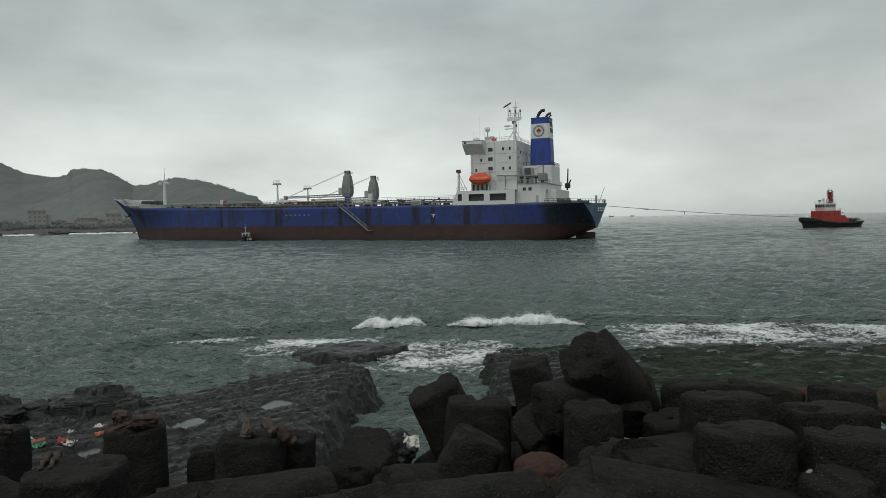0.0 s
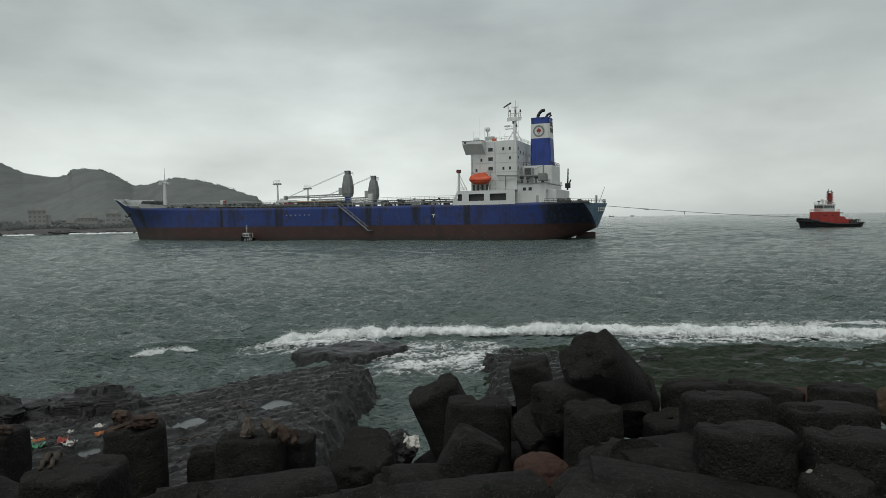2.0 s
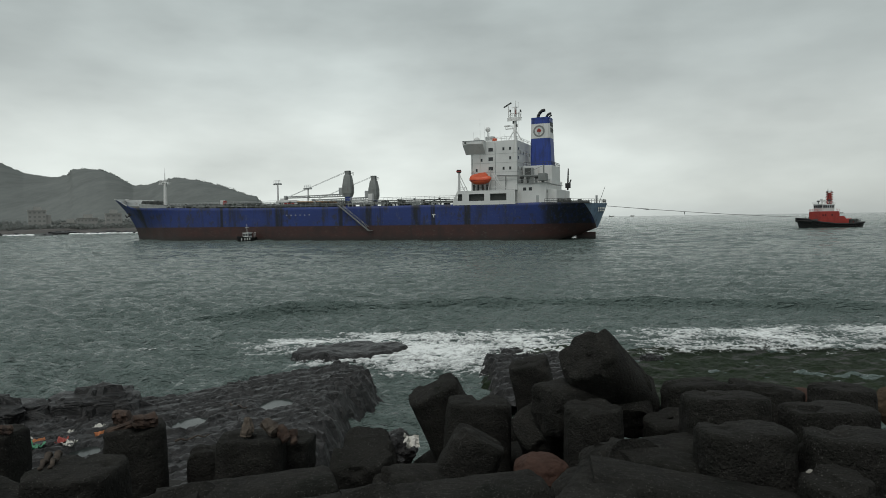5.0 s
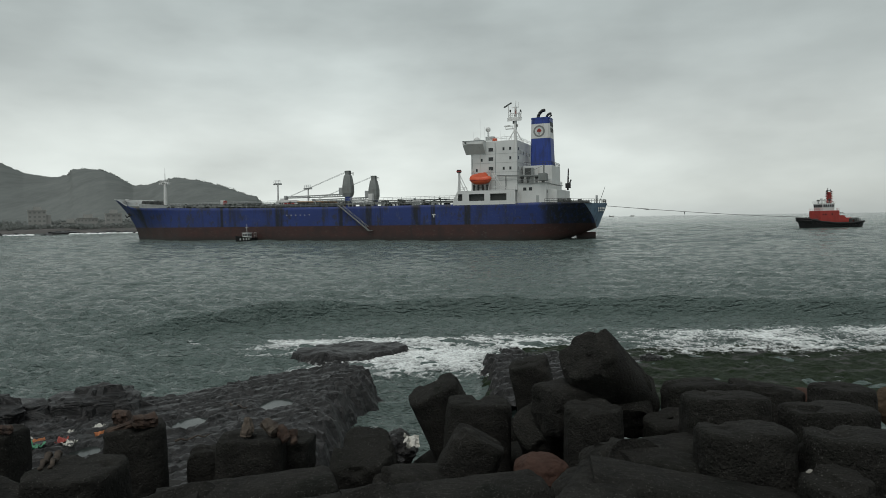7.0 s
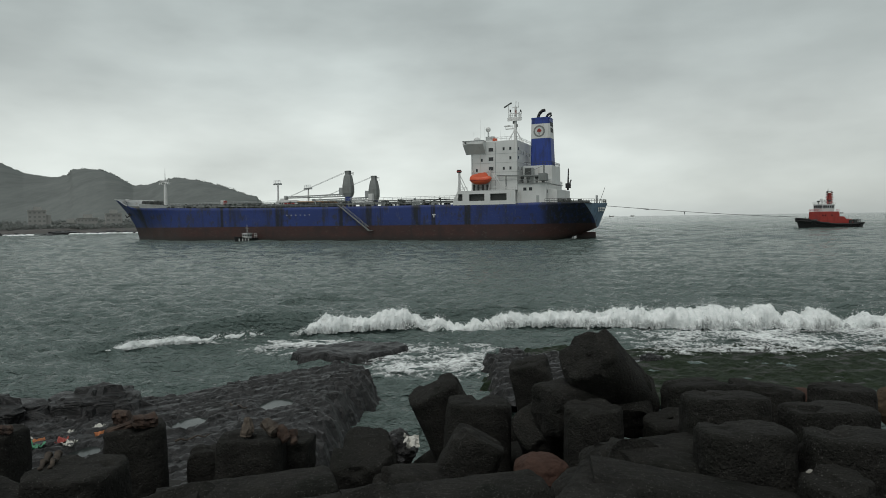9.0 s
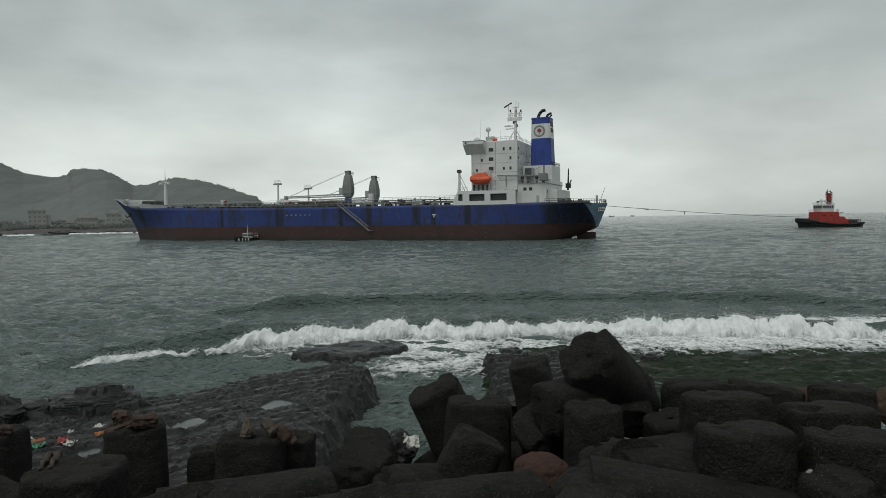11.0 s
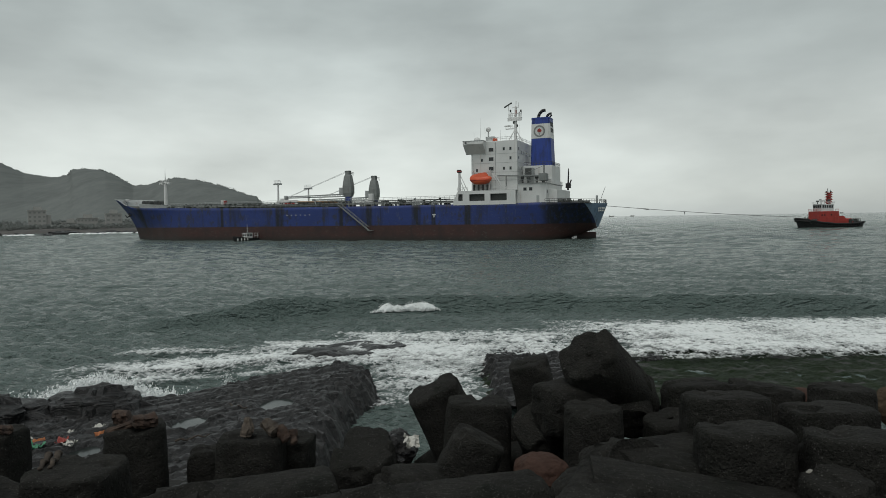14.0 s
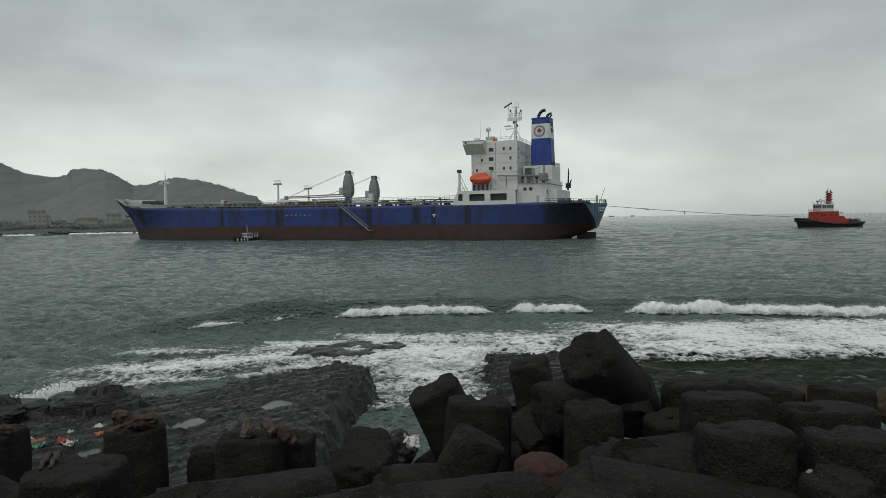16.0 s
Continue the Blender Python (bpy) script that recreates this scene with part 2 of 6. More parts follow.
def sea_material():
    m = bpy.data.materials.new("grey_green_sea")
    m.use_nodes = True
    nt = m.node_tree
    b = nt.nodes["Principled BSDF"]
    b.inputs["Roughness"].default_value, b.inputs["IOR"].default_value = 0.10, 1.333
    tc = nt.nodes.new("ShaderNodeTexCoord")

    def noisy(st, sc, det):
        mp = nt.nodes.new("ShaderNodeMapping")
        mp.inputs["Scale"].default_value, mp.inputs["Rotation"].default_value = st, (0, 0, 0.25)
        nt.links.new(tc.outputs["Object"], mp.inputs["Vector"])
        n = nt.nodes.new("ShaderNodeTexNoise")
        n.inputs["Scale"].default_value, n.inputs["Detail"].default_value = sc, det
        nt.links.new(mp.outputs[0], n.inputs["Vector"])
        return n.outputs[0]

    mix = nt.nodes.new("ShaderNodeMix")
    mix.data_type = "RGBA"
    mix.inputs["A"].default_value, mix.inputs["B"].default_value = (0.092, 0.127, 0.117, 1), (0.128, 0.168, 0.156, 1)
    nt.links.new(noisy((1, 1, 1), 0.03, 3), mix.inputs["Factor"])
    nt.links.new(mix.outputs["Result"], b.inputs["Base Color"])
    b1 = nt.nodes.new("ShaderNodeBump")
    b1.inputs["Strength"].default_value, b1.inputs["Distance"].default_value = 1.0, 0.5
    nt.links.new(noisy((0.4, 1, 1), 5.0, 7), b1.inputs["Height"])
    b2 = nt.nodes.new("ShaderNodeBump")
    b2.inputs["Strength"].default_value, b2.inputs["Distance"].default_value = 1.0, 0.6
    nt.links.new(noisy((0.4, 1, 1), 1.3, 8), b2.inputs["Height"])
    nt.links.new(b2.outputs[0], b1.inputs["Normal"])
    nt.links.new(b1.outputs[0], b.inputs["Normal"])
    return m


M_SEA = sea_material()
M_POOL = surface("tide_pool_water", (0.018, 0.024, 0.022), (0.03, 0.036, 0.034), 2, 0.12, 0.03, 6)
M_FOAM = surface("sea_foam", (0.84, 0.87, 0.86), (0.94, 0.95, 0.95), 2.5, 0.9, 0.4, 14, spec=0.2)


def lace_material(name, dark, light, scale, low, high):
    """Foam that thins out and lets the water show between its strands."""
    m = surface(name, dark, light, 2.5, 0.9, 0.5, 14, spec=0.2)
    nt = m.node_tree
    thick = nt.nodes.new("ShaderNodeAttribute")
    thick.attribute_name = "foam_thickness"
    tc = nt.nodes.new("ShaderNodeTexCoord")
    mp = nt.nodes.new("ShaderNodeMapping")
    mp.inputs["Scale"].default_value = scale
    n = nt.nodes.new("ShaderNodeTexNoise")
    n.inputs["Scale"].default_value, n.inputs["Detail"].default_value, n.inputs["Roughness"].default_value = 1.0, 6.0, 0.7
    n.inputs["Distortion"].default_value = 0.6
    add = nt.nodes.new("ShaderNodeMath")
    add.operation = "ADD"
    cut = nt.nodes.new("ShaderNodeMapRange")
    cut.inputs["From Min"].default_value, cut.inputs["From Max"].default_value = low, high
    clear, mix = nt.nodes.new("ShaderNodeBsdfTransparent"), nt.nodes.new("ShaderNodeMixShader")
    nt.links.new(tc.outputs["Object"], mp.inputs["Vector"])
    nt.links.new(mp.outputs[0], n.inputs["Vector"])
    nt.links.new(n.outputs[0], add.inputs[0])
    nt.links.new(thick.outputs["Fac"], add.inputs[1])
    nt.links.new(add.outputs[0], cut.inputs["Value"])
    nt.links.new(cut.outputs[0], mix.inputs[0])
    nt.links.new(clear.outputs[0], mix.inputs[1])
    nt.links.new(nt.nodes["Principled BSDF"].outputs[0], mix.inputs[2])
    nt.links.new(mix.outputs[0], nt.nodes["Material Output"].inputs["Surface"])
    return m


M_LACE = lace_material("foam_lace", (0.66, 0.70, 0.69), (0.86, 0.88, 0.87), (5.0, 3.4, 1.0), 0.62, 1.45)
M_SURF = lace_material("tumbling_foam", (0.60, 0.64, 0.63), (0.92, 0.94, 0.93), (7.0, 3.0, 2.5), 0.52, 1.0)


# ---- mesh helpers ----
def part(name, bm, material, parent=None, label="", smooth=False):
    """Links a bmesh as one mesh object under its parent."""
    me = bpy.data.meshes.new(name)
    bm.to_mesh(me)
    bm.free()
    me.materials.append(material)
    if smooth:
        me.polygons.foreach_set("use_smooth", [True] * len(me.polygons))
    ob = new(name, me)
    if parent is not None:
        ob.parent = parent
    if label:
        tagged(ob, label)
    return ob


def sheet(name, verts, faces, material, parent=None, smooth=True):
    me = bpy.data.meshes.new(name)
    me.from_pydata(verts, [], faces)
    me.materials.append(material)
    if smooth:
        me.polygons.foreach_set("use_smooth", [True] * len(me.polygons))
    ob = new(name, me)
    if parent is not None:
        ob.parent = parent
    return ob


def thing(name, m, label, category, group="", kind=""):
    ob = new(name)
    ob.matrix_basis = m
    return tagged(ob, label, category, group, kind)


def box(x0, x1, y0, y1, z0, z1, bevel=0.0, bm=None):
    """A box between two corners, its edges eased."""
    fresh = bmesh.new()
    bmesh.ops.create_cube(fresh, size=1.0, matrix=Matrix.LocRotScale(((x0 + x1) / 2, (y0 + y1) / 2, (z0 + z1) / 2), None,
                                                                      (abs(x1 - x0), abs(y1 - y0), abs(z1 - z0))))
    if bevel:
        bmesh.ops.bevel(fresh, geom=fresh.edges[:], offset=bevel, segments=2, affect="EDGES", profile=0.5)
    return joined(bm, fresh)


def joined(bm, fresh):
    if bm is None:
        return fresh
    me = bpy.data.meshes.new("scratch")
    fresh.to_mesh(me)
    fresh.free()
    bm.from_mesh(me)
    bpy.data.meshes.remove(me)
    return bm


def rod(a, b, r0, r1=None, n=8, bm=None):
    """A round bar from a to b."""
    a, b = Vector(a), Vector(b)
    way = b - a
    fresh = bmesh.new()
    m = Matrix.Translation((a + b) / 2) @ way.to_track_quat("Z", "Y").to_matrix().to_4x4()
    bmesh.ops.create_cone(fresh, cap_ends=True, segments=n, radius1=r0, radius2=r0 if r1 is None else r1, depth=way.length, matrix=m)
    return joined(bm, fresh)


def rail(points, height, gap, bm=None, r=0.05):
    """An open railing of posts and two bars along a line of points."""
    bm = bm or bmesh.new()
    for a, b in zip(points, points[1:]):
        a, b = Vector(a), Vector(b)
        n = max(1, round((b - a).length / gap))
        for k in range(n + 1):
            p = a.lerp(b, k / n)
            rod(p, p + Vector((0, 0, height)), r, n=4, bm=bm)
        for h in (height, height * 0.55):
            rod(a + Vector((0, 0, h)), b + Vector((0, 0, h)), r, n=4, bm=bm)
    return bm


def loft(rings, closed=False, caps=False):
    """Skin over rings of equal point counts."""
    bm = bmesh.new()
    vs = [[bm.verts.new(p) for p in ring] for ring in rings]
    n = len(rings[0])
    for r0, r1 in zip(vs, vs[1:]):
        for k in range(n if closed else n - 1):
            q = (k + 1) % n
            bm.faces.new((r0[k], r0[q], r1[q], r1[k]))
    if caps:
        bm.faces.new(vs[0][::-1])
        bm.faces.new(vs[-1])
    bmesh.ops.remove_doubles(bm, verts=bm.verts, dist=0.0005)
    bmesh.ops.recalc_face_normals(bm, faces=bm.faces)
    return bm


def ease(a, b, x):
    t = min(max((x - a) / (b - a), 0), 1)
    return t * t * (3 - 2 * t)


def curve_at(points, x):
    return float(np.interp(x, [p[0] for p in points], [p[1] for p in points]))


def fbm(x, y, z=0.0, octaves=4):
    return noise.fractal(Vector((x, y, z)), 1.0, 2.1, octaves)


# ---- large structure ----
def ground():
    """Sea wall top, rubble slope and sea bed, one sheet to the horizon."""
    ys = [-4500, -200, -20, 1.5, 3.0, 5, 7, 9, 11, 13, 15, 17, 19, 21, 24, 28, 34, 45, 80, 300, 1500, 4700]
    zs = [4.9, 4.9, 4.9, 4.9, 2.6, 2.2, 1.9, 1.6, 1.3, 1.0, 0.5, -0.3, -0.8, -1.2, -1.6, -2.0, -3, -4, -6, -10, -12, -12]
    xs = [-4700, -1500, -400, -100] + [-40 + 1.0 * k for k in range(81)] + [100, 400, 1500, 4700]
    verts = []
    for y, z in zip(ys, zs):
        for x in xs:
            lump = 0.25 * fbm(x * 0.5, y * 0.5) if 3 < y < 24 and abs(x) < 41 else 0
            verts.append((x, y, z + lump))
    n = len(xs)
    faces = [(j * n + i, j * n + i + 1, (j + 1) * n + i + 1, (j + 1) * n + i) for j in range(len(ys) - 1) for i in range(n - 1)]
    ob = sheet("ground", verts, faces, M_GROUND)
    return tagged(ob, "dark rubble shore and sea bed under the concrete armour blocks", "ground", kind="structure")


def swell_height(x, y, spacing):
    """Sum of short wind waves running ashore."""
    rng = np.random.RandomState(5)
    h = np.zeros_like(x)
    for k in range(56):
        length = 0.40 * 1.045 ** k
        turn = rng.normal(0.25, 0.5)
        amp = 0.0175 * length ** 0.3
        kx, ky = 2 * np.pi / length * np.sin(turn), 2 * np.pi / length * np.cos(turn)
        fade = np.clip(length / (2.0 * spacing) - 1, 0, 1) * np.clip(48 / y, 0.28, 1)
        ph = kx * x + ky * y + rng.uniform(0, 6.28)
        h += amp * fade * (np.sin(ph) + 0.3 * np.cos(2 * ph))
    for k in range(30):
        length = 2.4 * 1.052 ** k
        turn = rng.normal(0.10, 0.30)
        amp = 0.0115 * length ** 0.6
        kx, ky = 2 * np.pi / length * np.sin(turn), 2 * np.pi / length * np.cos(turn)
        fade = np.clip(length / (2.0 * spacing) - 1, 0, 1) * np.clip((y - 50) / 130, 0.12, 1)
        ph = kx * x + ky * y + rng.uniform(0, 6.28)
        h += amp * fade * (np.sin(ph) + 0.3 * np.cos(2 * ph))
    return h


def sea():
    rows = list(np.geomspace(11, 110, 560)) + list(np.geomspace(110.6, 900, 380)) + list(np.geomspace(912, 4700, 40))
    cols = np.tan(np.linspace(-radians(50), radians(50), 640))
    y = np.repeat(np.array(rows)[:, None], len(cols), 1)
    x = y * cols[None, :] * 1.0
    spacing = np.maximum(y * 0.0042, 0.10)
    z = swell_height(x, y, spacing)
    verts = np.stack([x, y, z], -1).reshape(-1, 3)
    n = len(cols)
    j, i = np.meshgrid(np.arange(len(rows) - 1), np.arange(n - 1), indexing="ij")
    a = (j * n + i).ravel()
    faces = np.stack([a, a + 1, a + n + 1, a + n], -1)
    ob = sheet("sea", verts.tolist(), faces.tolist(), M_SEA)
    return tagged(ob, "choppy grey-green sea under an overcast sky", "sea", kind="structure")


GROUND = ground()
SEA = sea()


# ---- shore rocks ----
def rock_field(name, x0, x1, y0, y1, step, height, material, label, category="rock", kind="structure"):
    """A rock surface as a height field, its skirt falling below the water."""
    nx, ny = int((x1 - x0) / step) + 1, int((y1 - y0) / step) + 1
    verts = []
    for j in range(ny):
        for i in range(nx):
            x, y = x0 + i * step, y0 + j * step
            dx, dy = 0.10 * noise.noise(Vector((x * 3, y * 3, 5))), 0.10 * noise.noise(Vector((x * 3, y * 3, 9)))
            verts.append((x + dx, y + dy, height(x, y)))
    faces = [(j * nx + i, j * nx + i + 1, (j + 1) * nx + i + 1, (j + 1) * nx + i) for j in range(ny - 1) for i in range(nx - 1)
             if max(verts[j * nx + i][2], verts[j * nx + i + 1][2], verts[(j + 1) * nx + i][2], verts[(j + 1) * nx + i + 1][2]) > -0.55]
    ob = sheet(name, verts, faces, material, smooth=False)
    return tagged(ob, label, category, kind=kind)


SHELF_EDGE = [(-30, 17.5), (-14, 18.6), (-9.2, 20.0), (-6.0, 22.9), (-4.2, 24.0), (-3.0, 23.9), (-2.4, 23.0)]
SHELF_SIDE = [(12, -3.2), (16.5, -2.95), (18.5, -2.95), (20, -3.0), (22.4, -2.45), (24, -2.6)]


def strata(x, y, amount):
    """Tilted bedding: worn ledges running across the shelf."""
    u, v = 0.85 * x + 0.52 * y, -0.52 * x + 0.85 * y
    n = fbm(u * 0.35, v * 1.1, 2.0, 5)
    bed = v * 1.9 + 0.9 * fbm(u * 0.2, v * 0.2, 7.0)
    frac = bed % 1.0
    h = amount * (0.42 * n + 0.50 * (ease(0.0, 0.2, frac) - frac) + 0.14 * math.sin(math.floor(bed) * 6.4))
    plate = h / 0.065
    h = 0.065 * (math.floor(plate) + ease(0.3, 0.6, plate % 1.0))
    crack = 0.08 * ease(0.09, 0.0, abs(noise.noise(Vector((u * 0.5, v * 2.2, 3.0))))) + 0.06 * ease(0.07, 0.0, abs(noise.noise(Vector((u * 1.5, v * 0.9, 13.0)))))
    return h + 0.03 * fbm(x * 4.5, y * 4.5, 1.0, 4) - crack


def left_shelf(x, y):
    edge = curve_at(SHELF_EDGE, x) + 0.45 * fbm(x * 0.9, 3.0)
    side = curve_at(SHELF_SIDE, y) + 0.35 * fbm(y * 0.9, 8.0)
    top = 0.95 + 0.10 * ease(-9, -4, x) + strata(x, y, 0.19) + 0.03 * fbm(x * 6.5, y * 6.5, 21.0, 3)
    for px, py, pr in ((-7.1, 17.3, 0.55), (-5.1, 18.8, 0.65), (-8.8, 15.2, 0.45)):
        k = ease(pr, pr * 0.55, math.hypot((x - px), (y - py) * 0.8))
        top = top * (1 - k) + 0.80 * k
    rough = abs(fbm(x * 1.2, y * 1.2, 4.0))
    worn = min(ease(-0.35, 0.22 + 0.25 * rough, edge - y), ease(-0.85, 0.45 + 0.5 * rough, side - x))
    chunk = 0.22 * abs(fbm(x * 1.6, y * 1.6, 12.0, 3)) * ease(1.5, 0.2, side - x)
    return -0.9 + (top + 0.9) * worn - chunk * ease(0.0, 0.6, worn)


def right_shelf(x, y):
    sea_edge = 30.2 + 1.2 * fbm(x * 0.3, 2.0) - 0.03 * (x - 10)
    inside = min(sea_edge - y, (x - 1.5 - 0.55 * max(0.0, y - 26.2) - 0.7 * fbm(y * 0.8, 6.0)))
    top = 0.22 + 0.08 * fbm(x * 0.5, y * 0.9, 3.0, 3) + 0.10 * fbm(x * 2.2, y * 2.6, 8.0, 4)
    return -0.9 + (top + 0.9) * ease(-0.3, 0.35, inside)


def channel_rock(x, y):
    u = min(ease(1.2, 1.9, x + 0.75 * fbm(y * 1.1, 6.0) - 0.2), ease(6.4, 4.8, x), ease(28.3, 27.5, y + 0.4 * fbm(x, y)))
    v = min(ease(2.3, 2.7, x), ease(4.1, 3.6, x + 0.4 * fbm(y, 4.0)), ease(28.8, 29.2, y), ease(30.4, 29.8, y + 0.3 * fbm(x, 2.0)))
    return -0.9 + max(u * (1.40 + strata(x, y, 0.40)), v * (1.22 + strata(x, y, 0.30)))


def awash_rock(x, y):
    u = ((x + 4.4) / 2.75) ** 2 + ((y - 29.9 - 0.15 * (x + 4.6)) / 1.7) ** 2
    k = ease(1.25, 0.75, u + 0.35 * fbm(x * 0.9, y * 0.9, 3.0))
    return -0.9 + k * (1.28 + 0.14 * fbm(x * 0.8, y * 1.2, 6.0))


def boulder(name, m, size, material, label, seed, squash=(1, 1, 1), facet=0.35):
    bm = bmesh.new()
    bmesh.ops.create_icosphere(bm, subdivisions=5, radius=1.0)
    for v in bm.verts:
        p = v.co.normalized()
        n = fbm(p.x * 1.1 + seed, p.y * 1.1, p.z * 1.1, 5)
        r = 1 + (0.32 if facet > 0.06 else 0.12) * n
        flat = Vector((round(p.x * 1.6) / 1.6, round(p.y * 1.6) / 1.6, round(p.z * 1.6) / 1.6))
        q = p.lerp(flat, facet) * r + p * 0.03 * fbm(p.x * 6, p.y * 6, p.z * 6 + seed, 3)
        v.co = Vector((q.x * squash[0], q.y * squash[1], q.z * squash[2])) * size
    ob = part(name, bm, material)
    ob.matrix_basis = m
    return tagged(ob, label, "rock")


rock_field("rock_shelf", -30, -1.8, 12.0, 25.2, 0.08, left_shelf, M_ROCK, "wet black layered rock shelf with pools and ledges")
rock_field("algae_shelf", 0.6, 45, 20.5, 33.5, 0.16, right_shelf, M_ALGAE, "low wave-washed rock shelf covered in dark green algae")
rock_field("awash_rock", -8.1, -1.0, 27.6, 32.2, 0.09, awash_rock, M_ROCK, "flat dark rock awash in the waves", kind="")
rock_field("channel_rock", 0.6, 10, 20.0, 31.6, 0.085, channel_rock, M_ROCK, "dark layered rock beside the narrow channel", kind="")
boulder("boulder", pose(-10.3, 18.6, 0.9, 0, 0, 8), 1.0, M_ROCK, "black wet boulder on the rock shelf edge", 3.0, (1.5, 0.9, 0.72))
boulder("boulder", pose(-12.9, 18.0, 0.9, 0, 0, -12), 1.0, M_ROCK, "long low black boulder on the rock shelf edge", 5.5, (1.7, 0.9, 0.55))
boulder("boulder", pose(-15.8, 17.6, 0.7, 0, 0, 10), 1.0, M_ROCK, "broad black boulder on the rock shelf edge", 7.7, (1.9, 1.1, 0.5))
boulder("boulder", pose(9.0, 27.3, 0.15, 0, 0, 20), 0.42, M_ROCK, "small dark rock on the algae shelf", 9.1, (1.3, 0.9, 0.7))
boulder("boulder", pose(-1.54, 13.2, 1.72, 0, 0, 20), 0.36, M_ROCK, "dark rubble rock at the edge of the channel", 11.1, (1.2, 0.9, 0.8), 0.08)
boulder("boulder", pose(-1.0, 12.8, 1.78, 0, 0, 60), 0.40, M_ROCK, "dark rubble rock at the edge of the channel", 12.4, (1.0, 0.9, 0.9), 0.08)
boulder("boulder", pose(1.30, 8.6, 2.92, 0, 0, 30), 0.36, M_REDROCK, "rounded reddish sandstone boulder between concrete tetrapods", 2.2, (1.15, 1, 0.85), 0.0)
boulder("boulder", pose(8.42, 11.6, 2.85, 0, 0, 30), 0.40, M_TANROCK, "tan sandstone boulder among concrete tetrapods", 6.2, (1.0, 1, 1.0), 0.05)
boulder("boulder", pose(6.33, 11.1, 3.22, 0, 0, 70), 0.24, M_REDROCK, "small pinkish boulder among concrete tetrapods", 8.2, (1.1, 1, 0.7), 0.05)
boulder("boulder", pose(6.2, 13.9, 1.9, 0, 0, 70), 0.6, M_ROCK, "dark boulder behind the concrete tetrapods", 14.2, (1.2, 1, 0.8))


def rock_pools(name, x0, x1, y0, y1, step, height, level, label):
    """Still water standing in the hollows of a rock surface."""
    nx, ny = int((x1 - x0) / step) + 1, int((y1 - y0) / step) + 1
    low = [[height(x0 + i * step, y0 + j * step) - level(x0 + i * step, y0 + j * step) for i in range(nx)] for j in range(ny)]
    verts = [(x0 + i * step, y0 + j * step, level(x0 + i * step, y0 + j * step)) for j in range(ny) for i in range(nx)]
    faces = [(j * nx + i, j * nx + i + 1, (j + 1) * nx + i + 1, (j + 1) * nx + i) for j in range(ny - 1) for i in range(nx - 1)
             if -0.16 < min(low[j][i], low[j][i + 1], low[j + 1][i], low[j + 1][i + 1]) < 0.0]
    return tagged(sheet(name, verts, faces, M_POOL), label, "rock pool", kind="stuff")


rock_pools("rock_pool", -14, -3.2, 14.5, 23.0, 0.10, lambda x, y: left_shelf(x, y) if curve_at(SHELF_SIDE, y) - x > 1.5 and curve_at(SHELF_EDGE, x) - y > 0.6 else 9.0, lambda x, y: 0.875 + 0.09 * ease(-9, -4, x) + 0.05 * noise.noise(Vector((x * 0.4, y * 0.4, 2.0))), "still shallow pools in the hollows of the rock shelf")
rock_pools("rock_pool", 3, 32, 22.0, 30.0, 0.13, right_shelf, lambda x, y: 0.145, "still shallow pools in the hollows of the algae shelf")
for px, py, pz, pr, seed in ((-7.1, 17.3, 0.86, 0.5, 1), (-5.1, 18.8, 0.86, 0.6, 2), (-8.8, 15.2, 0.86, 0.4, 3)):
    ring = [(pr * (1 + 0.3 * fbm(math.cos(a), math.sin(a), seed)) * math.cos(a), pr * 0.8 * (1 + 0.3 * fbm(math.cos(a), math.sin(a), seed + 9)) * math.sin(a))
            for a in np.linspace(0, 2 * math.pi, 40, endpoint=False)]
    bm = loft([[(x, y, 0) for x, y in ring], [(x * 0.96, y * 0.96, 0.012) for x, y in ring]], closed=True, caps=True)
    pool = part("tide_pool", bm, M_POOL)
    pool.matrix_basis = pose(px, py, pz)
    tagged(pool, "still tide pool reflecting the grey sky", "tide pool")


